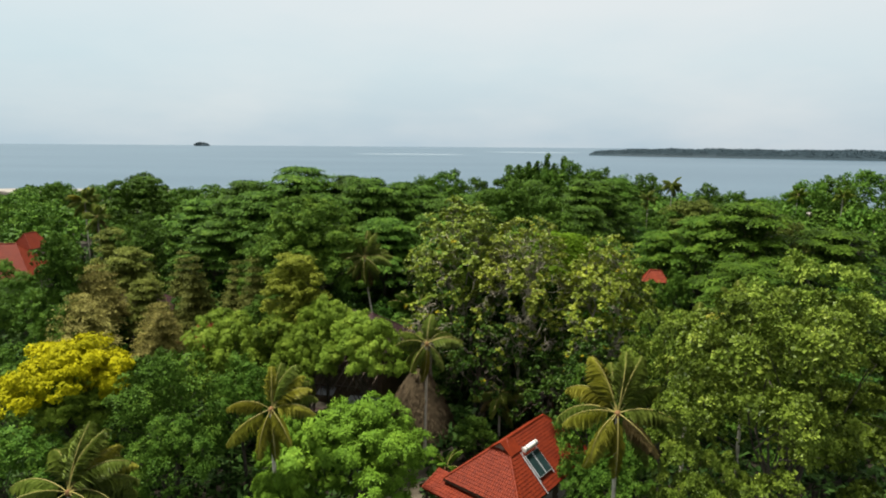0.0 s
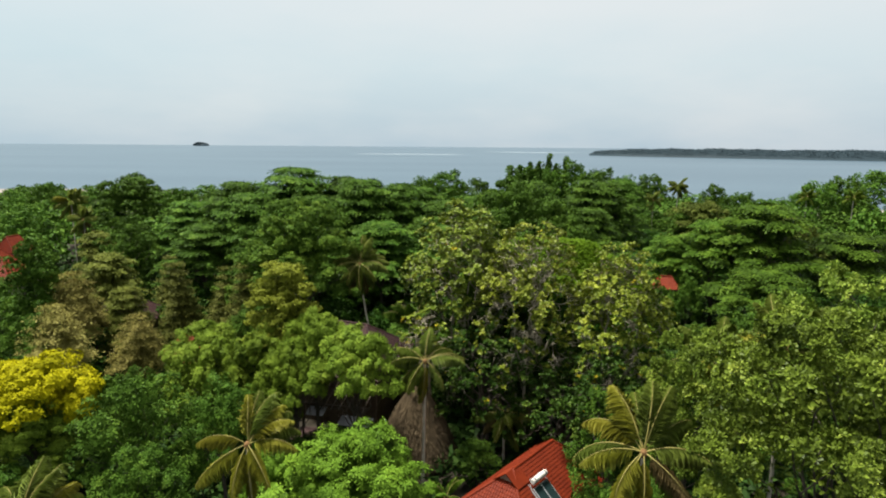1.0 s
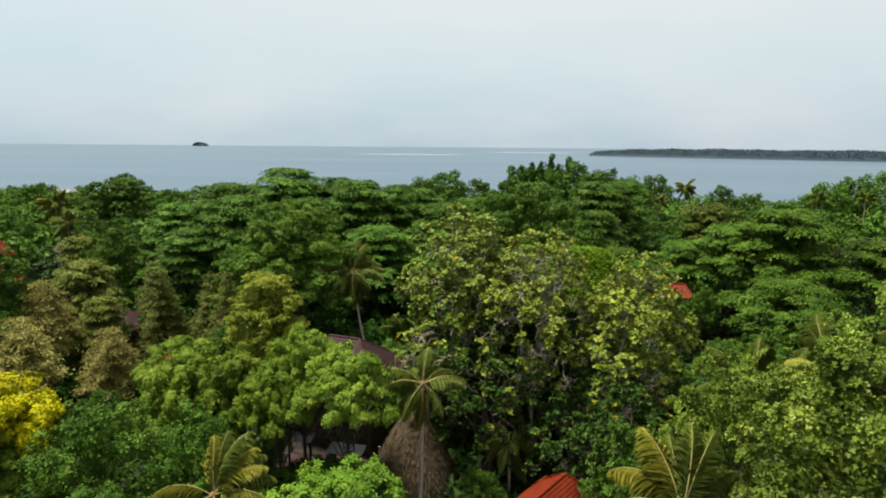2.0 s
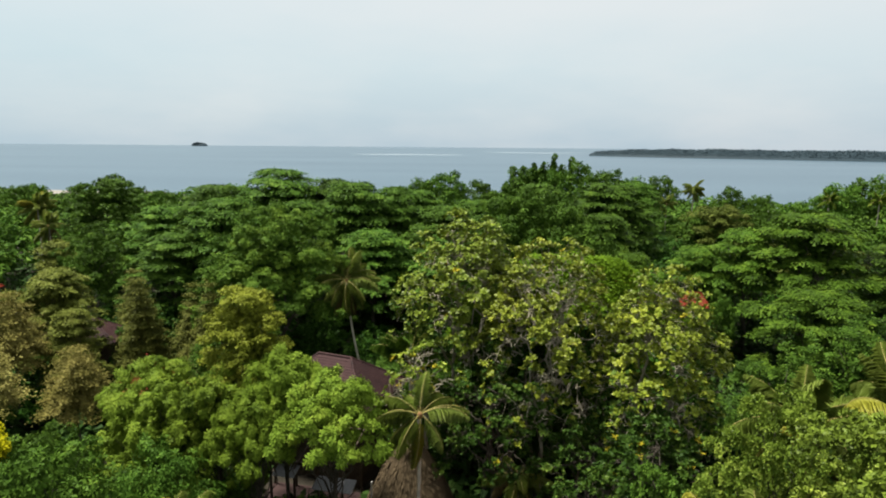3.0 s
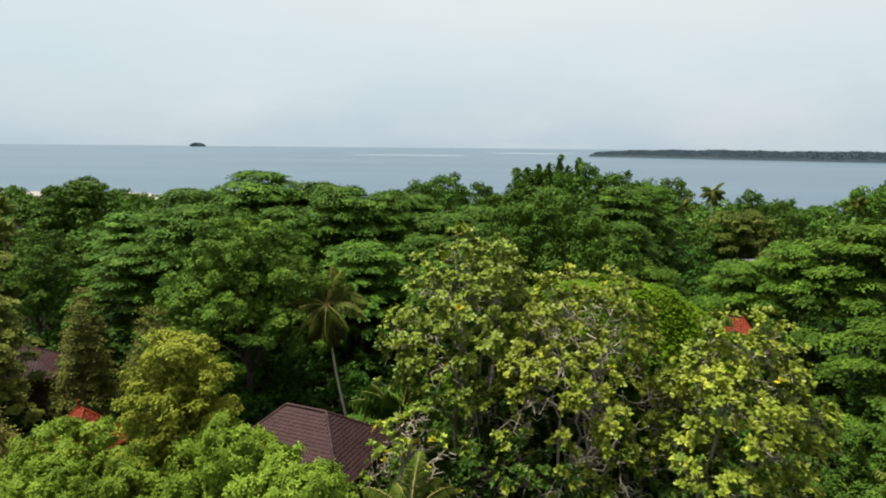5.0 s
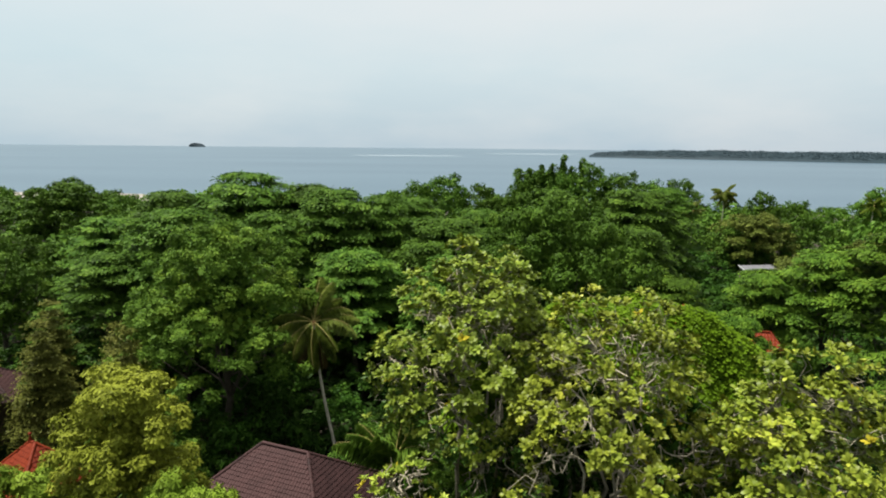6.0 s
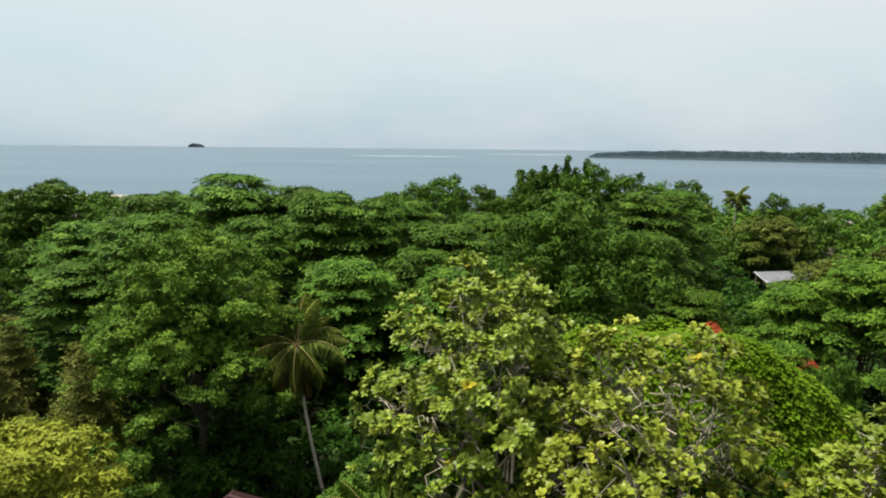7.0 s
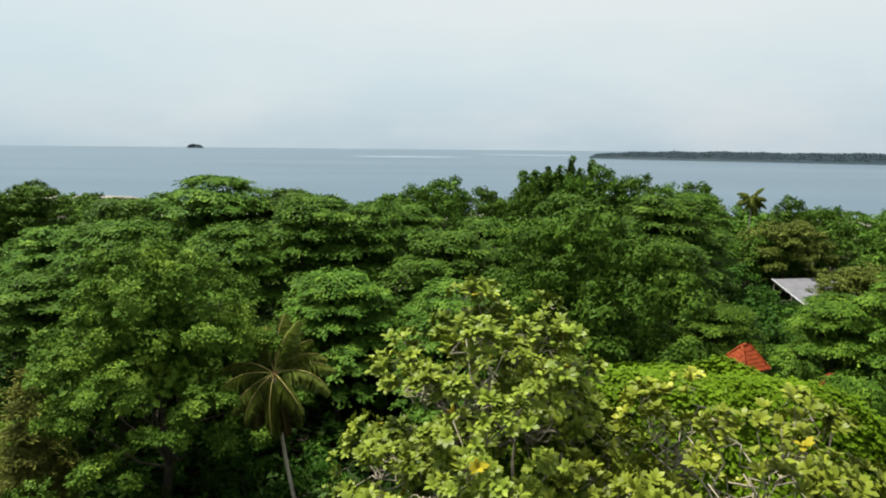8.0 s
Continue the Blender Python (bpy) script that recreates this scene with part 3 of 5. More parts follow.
def islet():
    rng = np.random.default_rng(12)
    top = tagged(new("islet"), "small round wooded islet alone on the horizon", "islet", kind="structure")
    cx, cy = -1664.0, 4200.0
    d = sphere_dirs(900, rng, 0.0)
    P = d * np.array([50, 38, 21]) * (rng.uniform(0.86, 1.03, (900, 1)) - 0.10 * np.sin(d[:, :1] * 3.0)) + np.array([cx, cy, 0.0])
    V, F = blades(P, unit(d + np.array([0, 0, 0.4])), 8.0, rng, 0.8)
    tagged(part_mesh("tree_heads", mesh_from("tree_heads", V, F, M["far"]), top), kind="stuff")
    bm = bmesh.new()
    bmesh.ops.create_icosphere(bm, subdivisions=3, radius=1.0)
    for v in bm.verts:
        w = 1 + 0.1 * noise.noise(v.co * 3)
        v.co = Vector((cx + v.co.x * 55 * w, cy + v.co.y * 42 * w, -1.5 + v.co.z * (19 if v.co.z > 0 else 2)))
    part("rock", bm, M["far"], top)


islet()


def path_patch():
    """A trodden sandy path that winds between the houses."""
    t = np.linspace(0, 1, 40)
    x = -3.2 + 3.0 * np.sin(t * 2.2) - 1.5 * t
    y = 34 + 21 * t
    w = 1.5 + 0.5 * np.sin(t * 9) + 0.9 * np.sin(np.pi * t)
    cols = []
    for s in np.linspace(-1, 1, 7):
        px, py = x + s * w, y + 0.25 * np.sin(t * 25 + s * 3)
        cols.append(np.stack([px, py, ground_height(px, py) + 0.05 - 0.035 * s * s], 1))
    V = np.concatenate(cols)
    i = np.arange(39)
    F = np.concatenate([np.stack([k * 40 + i, (k + 1) * 40 + i, (k + 1) * 40 + i + 1, k * 40 + i + 1], 1) for k in range(6)])
    tagged(new("path", mesh_from("path", V, F, M["path"], smooth=True)), "narrow trodden sandy path between the houses", "path", kind="structure")


path_patch()


# ---- houses ----
def slope_frame(a, b, c):
    """Axes of a roof slope: u along the eave a-b, v up the slope towards c, n outwards."""
    u = (b - a).normalized()
    n = u.cross(c - a).normalized()
    v = n.cross(u).normalized()
    return u, v, n


def tile_bm(w, l):
    """One clay tile: a curved pan with a rolled edge and a thick lower lip."""
    bm = bmesh.new()
    prof = ((0.0, 0.012), (0.28, 0.0), (0.55, 0.004), (0.78, 0.042), (1.0, 0.016))
    top, bot, lip = [], [], []
    for f, z in prof:
        bot.append(bm.verts.new((f * w, 0, z + 0.042)))
        top.append(bm.verts.new((f * w, l * 1.12, z + 0.004)))
        lip.append(bm.verts.new((f * w, 0.0, z + 0.006)))
    for i in range(4):
        bm.faces.new((bot[i], bot[i + 1], top[i + 1], top[i]))
        bm.faces.new((lip[i], lip[i + 1], bot[i + 1], bot[i]))
    return bm


def tile_slope(roof, corners, mat, single, tile_w=0.30, tile_l=0.34, rng=None):
    """Tiles in rows up a slope whose corners run eave-left, eave-right, ridge-right, ridge-left."""
    a, b, c, d = corners
    u, v, n = slope_frame(a, b, c)
    height = (c - a).dot(v)
    half_open = [((p - a).dot(u), (p - a).dot(v)) for p in (a, b, c, d)]
    bm0 = tile_bm(tile_w, tile_l)
    me = bpy.data.meshes.new("tile")
    bm0.to_mesh(me)
    me.materials.append(mat)
    base = np.array([tuple(vv.co) for vv in me.vertices])
    faces = [tuple(f.vertices) for f in me.polygons]
    bm0.free()
    VV, FF = [], []
    rot = Matrix((u, v, n)).transposed()
    k = 0
    for r in range(int(height / tile_l)):
        h0 = r * tile_l
        f = min(1.0, (h0 + tile_l * 0.5) / height)
        x0 = half_open[0][0] + (half_open[3][0] - half_open[0][0]) * f
        x1 = half_open[1][0] + (half_open[2][0] - half_open[1][0]) * f
        s = math.ceil(x0 / tile_w) * tile_w
        while s + tile_w * 0.6 < x1:
            m = Matrix.Translation(a + u * (s + rng.normal(0, 0.006)) + v * (h0 + rng.normal(0, 0.008)) + n * (0.02 + abs(rng.normal(0, 0.006)))) @ rot.to_4x4() @ pose(0, 0, 0, rng.normal(0, 0.8), rng.normal(0, 0.8), rng.normal(0, 0.8))
            if single and k < 300:
                ob = under(new("tile", me), roof)
                ob.matrix_basis = m
            else:
                VV.append(base @ np.array(m.to_3x3()).T + np.array(m.translation))
                o = len(base) * (len(VV) - 1)
                FF.extend(tuple(i + o for i in f_) for f_ in faces)
            k += 1
            s += tile_w
    if VV:
        tagged(part_mesh("tile_field", mesh_from("tile_field", np.concatenate(VV), FF, mat), roof), kind="stuff")


def ridge_caps(roof, p, q, mat, step=0.42, rad=0.13, lift=0.03):
    """Half-round caps along a ridge or hip, each lapping the next."""
    d = (q - p)
    n = max(1, int(d.length / step))
    bm = bmesh.new()
    rings = []
    for e, rr in ((0.0, 1.0), (1.0, 0.86)):
        rings.append([bm.verts.new((e * step * 1.1, rad * rr * math.cos(a), rad * rr * math.sin(a) * 0.8)) for a in np.linspace(-0.25, math.pi + 0.25, 7)])
    for i in range(6):
        bm.faces.new((rings[0][i], rings[0][i + 1], rings[1][i + 1], rings[1][i]))
    bm.faces.new(rings[0])
    me = bpy.data.meshes.new("ridge_cap")
    bm.to_mesh(me)
    bm.free()
    me.materials.append(mat)
    q_ = d.to_track_quat("X", "Z").to_matrix().to_4x4()
    for i in range(n):
        ob = under(new("ridge_cap", me), roof)
        ob.matrix_basis = Matrix.Translation(p + d * (i / n) + Vector((0, 0, lift))) @ q_


def hip_house(label, x, y, turn, ridge, eave_l, eave_w, eave_z, ridge_z, tile, sheet, cap, wall, inset=0.7, single=True, seed=1, tiles=True, shift=0.0, finial=False):
    """A house with a hipped roof: house > wall x4, door, window, roof > tiles, ridge caps, fascia."""
    rng = np.random.default_rng(seed)
    top = tagged(new("house"), label, "house")
    top.matrix_basis = pose(x, y, 0, 0, 0, turn)
    L, W, R = eave_l / 2, eave_w / 2, ridge / 2
    A, B, C, D = Vector((-L, -W, eave_z)), Vector((L, -W, eave_z)), Vector((L, W, eave_z)), Vector((-L, W, eave_z))
    P, Q = Vector((-R + shift, 0, ridge_z)), Vector((R + shift, 0, ridge_z))
    bm = bmesh.new()
    vs = [bm.verts.new(p) for p in (A, B, C, D, P, Q)]
    lo = [bm.verts.new(p - Vector((0, 0, 0.16))) for p in (A, B, C, D)]
    for f in ((vs[0], vs[1], vs[5], vs[4]), (vs[1], vs[2], vs[5]), (vs[2], vs[3], vs[4], vs[5]), (vs[3], vs[0], vs[4])):
        bm.faces.new(f)
    for i in range(4):
        bm.faces.new((lo[i], lo[(i + 1) % 4], vs[(i + 1) % 4], vs[i]))
    bm.faces.new(lo[::-1])
    roof = part("roof", bm, sheet, top)
    if tiles:
        for i, cs in enumerate(((A, B, Q, P), (B, C, Q, Q), (C, D, P, Q), (D, A, P, P))):
            tile_slope(roof, cs, tile, single and i in (0, 3), *((0.215, 0.28) if single else (0.30, 0.34)), rng=rng)
    for p, q in ((P, Q), (A, P), (D, P), (B, Q), (C, Q)):
        ridge_caps(roof, p, q, cap)
    for p, q in ((A, B), (B, C), (C, D), (D, A)):
        m = (p + q) / 2
        ln = (q - p).length
        fb = box_bm(-ln / 2, ln / 2, -0.02, 0.02, -0.22, -0.01, 0.005)
        ob = part("fascia", fb, M["wood"], roof)
        ob.matrix_basis = Matrix.Translation(m) @ (q - p).to_track_quat("X", "Z").to_matrix().to_4x4()
    if finial:
        fb = bmesh.new()
        bmesh.ops.create_cone(fb, segments=10, radius1=0.16, radius2=0.05, depth=0.5, cap_ends=True, matrix=Matrix.Translation(P + Vector((0, 0, 0.25))))
        bmesh.ops.create_uvsphere(fb, u_segments=10, v_segments=6, radius=0.13, matrix=Matrix.Translation(P + Vector((0, 0, 0.58))))
        part("finial", fb, cap, roof)
    l, w = L - inset, W - inset
    part("wall", box_bm(-l, l, -w, -w + 0.15, -0.3, eave_z - 0.17), wall, top)
    part("wall", box_bm(-l, l, w - 0.15, w, -0.3, eave_z - 0.17), wall, top)
    part("wall", box_bm(-l, -l + 0.15, -w + 0.152, w - 0.152, -0.3, eave_z - 0.17), wall, top)
    part("wall", box_bm(l - 0.15, l, -w + 0.152, w - 0.152, -0.3, eave_z - 0.17), wall, top)
    for k in range(int(eave_z // 3.1) or 1):
        z = 0.9 + 3.0 * k
        for fx in (-0.55, 0.55):
            win = part("window", box_bm(fx * l - 0.6, fx * l + 0.6, -w - 0.05, -w - 0.003, z, z + 1.2, 0.01), M["wood"], top)
            part("pane", box_bm(fx * l - 0.52, fx * l + 0.52, -w - 0.062, -w - 0.052, z + 0.08, z + 1.12), M["dark_glass"], win)
    dr = part("door", box_bm(-0.45, 0.45, -w - 0.05, -w - 0.003, 0.0, 2.05, 0.01), M["wood"], top)
    part("handle", box_bm(0.33, 0.37, -w - 0.10, -w - 0.051, 0.98, 1.12, 0.008), M["alu"], dr)
    return top


red_house = hip_house("low house with a bright red clay-tiled hip roof among trees", 7.5, 46.2, 50.0, 5.8, 13.0, 7.6, 2.9, 6.3,
                      M["red_tile"], M["red_roof"], M["red_tile"], M["plaster"], seed=2)
brown_house = hip_house("tall house under a weathered purple-brown clay-tiled hip roof", -9.7, 67.2, -22.0, 3.5, 11.0, 9.0, 7.2, 10.4,
                        M["brown_tile"], M["brown_roof"], M["brown_tile"], M["wood"], seed=3)
hip_house("house with an orange-red pointed tile roof and a finial", -30.2, 73.2, -30.0, 0.6, 6.2, 5.8, 4.5, 7.5,
          M["red_tile"], M["red_roof"], M["red_tile"], M["plaster"], seed=4, single=False, finial=True)
hip_house("house with a dull brown tiled roof deep in trees", -46.0, 87.0, 18.0, 3.0, 9.5, 7.0, 5.2, 8.0,
          M["brown_tile"], M["brown_roof"], M["brown_tile"], M["wood"], seed=5, single=False)
hip_house("large house with faded red roofs above the trees", -84.6, 108.0, 6.0, 10.0, 20.0, 11.0, 5.2, 11.2,
          M["red_tile"], M["red_roof"], M["red_tile"], M["plaster"], seed=6, single=False)
hip_house("upper storey with a darker red tiled roof", -83.0, 117.5, 80.0, 2.6, 5.0, 4.6, 9.0, 11.9,
          M["red_tile"], M["red_roof"], M["red_tile"], M["plaster"], seed=7, single=False)
hip_house("small house with a red tiled roof under a spreading tree", 34.6, 92.5, -14.0, 1.6, 3.9, 3.2, 8.7, 10.4,
          M["red_tile"], M["red_roof"], M["red_tile"], M["plaster"], seed=9, single=False)
hip_house("house with an orange-red tiled roof half hidden by leaves", 25.4, 91.0, 24.0, 0.8, 2.8, 2.8, 11.8, 13.6,
          M["orange_tile"], M["red_roof"], M["orange_tile"], M["plaster"], seed=8, single=False)


def gablet(house, ridge_end, z):
    """The small boarded gable that pokes out over the hip, with its own pair of tiled flaps."""
    bm = bmesh.new()
    x1 = ridge_end - 0.75
    for x in (x1, x1 + 0.08):
        bm.faces.new([bm.verts.new(p) for p in ((x, -0.95, z - 0.72), (x, 0.95, z - 0.72), (x, 0, z + 0.02))])
    part("gable_board", bm, M["mortar"], house, "brownish boarded gable")
    for sy in (-1, 1):
        bm = bmesh.new()
        q = [Vector((x1 - 0.25, 0, z + 0.09)), Vector((ridge_end + 0.6, 0, z + 0.09)), Vector((ridge_end + 0.6, sy * 1.12, z - 0.80)), Vector((x1 - 0.25, sy * 1.12, z - 0.80))]
        hi = [bm.verts.new(p) for p in q]
        lo = [bm.verts.new(p - Vector((0, 0, 0.07))) for p in q]
        bm.faces.new(hi)
        bm.faces.new(lo[::-1])
        for i in range(4):
            bm.faces.new((lo[i], lo[(i + 1) % 4], hi[(i + 1) % 4], hi[i]))
        part("gable_roof", bm, M["red_tile"], house)


gablet(red_house, -2.9, 6.3)


def solar_heater():
    """Tank, twin collectors, frame and pipes, lying on the roof slope that faces away from the path."""
    top = tagged(new("solar_water_heater"), "solar water heater with a white tank on the red roof", "water heater")
    A, B, Q = Vector((-6.5, -3.8, 2.9)), Vector((6.5, -3.8, 2.9)), Vector((2.9, 0, 6.3))
    u, v, n = slope_frame(A, B, Q)
    org = A + u * 4.9 + v * 2.15 + n * 0.16
    top.matrix_basis = pose(7.5, 46.2, 0, 0, 0, 50.0) @ Matrix.Translation(org) @ Matrix((u, v, n)).transposed().to_4x4()
    for i in (0, 1):
        x0 = -0.98 + i * 0.99
        col = part("collector", box_bm(x0, x0 + 0.96, -1.0, 1.0, 0.0, 0.09, 0.01), M["alu"], top, "dark glazed solar collector in a bright frame")
        part("glass", box_bm(x0 + 0.05, x0 + 0.91, -0.95, 0.95, 0.092, 0.098), M["dark_glass"], col)
    bm = bmesh.new()
    bmesh.ops.create_cone(bm, segments=28, radius1=0.22, radius2=0.22, depth=1.9, cap_ends=True, matrix=Matrix.Translation((0, 1.42, 0.34)) @ pose(0, 0, 0, 0, 90, 0))
    bmesh.ops.bevel(bm, geom=[e for e in bm.edges if len(e.link_faces) == 2 and e.calc_face_angle(0) > 1.0], offset=0.05, segments=2, affect="EDGES")
    tank = part("tank", bm, M["white"], top, "white enamelled cylindrical tank")
    for sx in (-1, 1):
        bm = bmesh.new()
        bmesh.ops.create_cone(bm, segments=20, radius1=0.225, radius2=0.225, depth=0.10, cap_ends=True, matrix=Matrix.Translation((sx * 0.70, 1.42, 0.34)) @ pose(0, 0, 0, 0, 90, 0))
        part("strap", bm, M["dark_glass"], tank, "dark strap")
        part("bracket", box_bm(sx * 0.6 - 0.03, sx * 0.6 + 0.03, 1.15, 1.68, -0.12, 0.09, 0.005), M["alu"], top)
        part("rail", box_bm(sx * 1.03 - 0.02, sx * 1.03 + 0.02, -1.35, 1.45, -0.10, -0.03, 0.004), M["alu"], top)
    tb = Tubes(8)
    tb.add(np.array([[-1.12, 1.4, 0.2], [-1.2, 1.0, 0.05], [-1.2, -0.6, 0.02], [-1.2, -2.3, 0.0]]), [0.035] * 4)
    part_mesh("pipe", tb.mesh("pipe", M["alu"]), top, "white pipe running down the roof")


solar_heater()


def porch_roof():
    """The lower skirt of tiles before the red house's end wall, on two posts."""
    top = tagged(new("porch"), "low red-tiled porch roof beside the red house", "porch")
    top.matrix_basis = pose(7.5, 46.2, 0, 0, 0, 50.0)
    rng = np.random.default_rng(44)
    a, b, c, d = Vector((-7.6, 5.2, 2.0)), Vector((-7.6, 0.2, 2.0)), Vector((-5.2, 0.2, 2.7)), Vector((-5.2, 5.2, 2.7))
    bm = bmesh.new()
    hi = [bm.verts.new(p) for p in (a, b, c, d)]
    lo = [bm.verts.new(p - Vector((0, 0, 0.1))) for p in (a, b, c, d)]
    bm.faces.new(hi)
    bm.faces.new(lo[::-1])
    for i in range(4):
        bm.faces.new((lo[i], lo[(i + 1) % 4], hi[(i + 1) % 4], hi[i]))
    roof = part("roof", bm, M["red_roof"], top)
    tile_slope(roof, (a, b, c, d), M["red_tile"], True, rng=rng)
    ridge_caps(roof, a, d, M["red_tile"])
    for py in (0.5, 2.7, 4.9):
        part("post", box_bm(-7.4, -7.26, py - 0.07, py + 0.07, -0.3, 1.98, 0.01), M["wood"], top)


porch_roof()


def terrace():
    """The veranda under the brown roof: posts, beams, a deck and two zinc awnings."""
    top = tagged(new("veranda"), "dark timber veranda with zinc awnings before the brown house", "veranda")
    top.matrix_basis = pose(-10.8, 58.8, 0, 0, 0, -12)
    part("deck", box_bm(-4.2, 4.2, -2.2, 2.6, 0.35, 0.5, 0.01), M["brown_roof"], top, "dark weathered board deck")
    part("post", box_bm(6.15, 6.27, -1.6, -1.48, -0.3, 4.3, 0.01), M["white"], top, "white painted post")
    for px in (-4.0, -2.0, 0.0, 2.0, 4.0):
        part("post", box_bm(px - 0.08, px + 0.08, -2.1, -1.94, 0.5, 5.3, 0.01), M["wood"], top)
        part("post", box_bm(px - 0.08, px + 0.08, 2.3, 2.46, 0.5, 6.3, 0.01), M["wood"], top)
    for py, z in ((-2.02, 5.3), (2.38, 6.3)):
        part("beam", box_bm(-4.5, 4.5, py - 0.08, py + 0.08, z, z + 0.2, 0.01), M["wood"], top)
    for px in np.linspace(-4.3, 4.3, 12):
        ob = part("rafter", box_bm(-0.04, 0.04, -3.0, 3.0, -0.06, 0.06), M["wood"], top)
        ob.matrix_basis = pose(px, 0.1, 6.02, 12.6, 0, 0)
    for k, (px, py, w) in enumerate(((-0.3, -2.75, 1.8), (3.6, -2.75, 3.2))):
        bm = bmesh.new()
        nn = 24
        lo, hi = [], []
        for i in range(nn + 1):
            x = px - w / 2 + w * i / nn
            z = 0.02 * (i % 2)
            lo.append(bm.verts.new((x, py - 0.6, (4.9, 4.2)[k] + z)))
            hi.append(bm.verts.new((x, py + 0.75, (5.25, 4.55)[k] + z)))
        for i in range(nn):
            bm.faces.new((lo[i], lo[i + 1], hi[i + 1], hi[i]))
        part("awning", bm, M["awning"], top, "pale corrugated zinc awning")
    for z in (0.95, 1.35):
        part("rail", box_bm(-4.0, 4.0, -2.06, -1.98, z, z + 0.06), M["wood"], top)


terrace()


def thatched_hut():
    """A round hut whose shaggy thatch sweeps down from a peak, built of many layered bundles."""
    rng = np.random.default_rng(21)
    top = tagged(new("thatched_hut"), "hut with a tall shaggy grey-brown thatched roof", "hut")
    top.matrix_basis = pose(-2.1, 57.0, 0)
    prof = np.array([(0.25, 7.35), (0.85, 6.9), (1.5, 5.9), (2.15, 4.7), (2.85, 3.3), (3.5, 1.8), (3.95, 0.6)])
    nseg = 40
    V, F = [], []
    for r, z in prof:
        for i in range(nseg):
            a = i * 2 * math.pi / nseg
            w = 1 + 0.16 * noise.noise(Vector((math.cos(a) * 2, math.sin(a) * 2, z)))
            V.append((r * math.cos(a) * w, r * math.sin(a) * w, z + 0.1 * noise.noise(Vector((math.cos(a) * 5, math.sin(a) * 5, z * 2)))))
    for k in range(len(prof) - 1):
        for i in range(nseg):
            j = (i + 1) % nseg
            F.append((k * nseg + i, (k + 1) * nseg + i, (k + 1) * nseg + j, k * nseg + j))
    roof = part_mesh("roof", mesh_from("roof", V, F, M["thatch"], smooth=True), top)
    m = 5200
    s = np.sqrt(rng.uniform(0, 1, m)) * (len(prof) - 1)
    rr, zz = np.interp(s, range(len(prof)), prof[:, 0]), np.interp(s, range(len(prof)), prof[:, 1])
    a = rng.uniform(0, 2 * np.pi, m)
    P = np.stack([rr * np.cos(a), rr * np.sin(a), zz + 0.05], 1)
    D = np.stack([np.cos(a) * 0.62, np.sin(a) * 0.62, -0.85 * np.ones(m)], 1) + rng.normal(0, 0.12, (m, 3))
    N = np.stack([np.cos(a), np.sin(a), 0.8 * np.ones(m)], 1)
    V, F = leaf_arrays(P, D, N, rng.uniform(0.35, 0.7, m), np.full(m, 0.08), 0.02)
    tagged(part_mesh("straw", mesh_from("straw", V, F, M["thatch"]), roof), kind="stuff")
    for i in range(8):
        a = i * math.pi / 4 + 0.2
        tb = Tubes(8)
        tb.add(np.array([[1.8 * math.cos(a), 1.8 * math.sin(a), -0.2], [1.8 * math.cos(a), 1.8 * math.sin(a), 3.5]]), [0.09, 0.08])
        part_mesh("post", tb.mesh("post", M["wood"]), top)


thatched_hut()


def zinc_shed():
    top = tagged(new("shed"), "open shed with a tilted pale zinc roof on posts", "shed")
    top.matrix_basis = pose(66.0, 145.0, -0.8, 0, 0, 8)
    rise = 7.2
    n = 70
    bm = bmesh.new()
    lo, hi = [], []
    for i in range(n + 1):
        x = -5.2 + 11.5 * i / n
        z = 0.05 * (i % 2)
        lo.append(bm.verts.new((x, -6.0, 4.0 + z)))
        hi.append(bm.verts.new((x, 4.5, rise + z)))
    for i in range(n):
        bm.faces.new((lo[i], lo[i + 1], hi[i + 1], hi[i]))
    part("roof", bm, M["metal"], top, "pale grey corrugated zinc sheet")
    ed = box_bm(-5.4, -5.22, -5.5, 5.5, -0.12, 0.06, 0.01)
    ob = part("roof_edge", ed, M["alu"], top, "pale metal edge board")
    ob.matrix_basis = pose(0, -0.75, 5.6, 17.0, 0, 0)
    for x in (-5.0, -1.2, 2.6, 6.0):
        part("post", box_bm(x - 0.1, x + 0.1, 4.1, 4.3, -0.3, rise - 0.15, 0.01), M["plaster"], top)
        part("post", box_bm(x - 0.1, x + 0.1, -5.5, -5.3, -0.3, 4.05, 0.01), M["plaster"], top)
    part("back_wall", box_bm(-4.8, 5.8, 3.7, 3.9, -0.3, 3.4), M["plaster"], top)
    other = tagged(new("shed"), "low outbuilding with a dirty white flat roof", "shed")
    other.matrix_basis = pose(77.0, 147.0, 0, 0, 0, 4)
    part("roof", box_bm(-6.5, 6.5, -3, 3, 4.2, 4.45, 0.03), M["metal"], other)
    part("wall", box_bm(-6.0, 6.0, -2.6, -2.4, -0.3, 4.195), M["plaster"], other)
    part("wall", box_bm(-6.0, 6.0, 2.4, 2.6, -0.3, 4.195), M["plaster"], other)


zinc_shed()


# ---- trees ----
PLANTED = set()


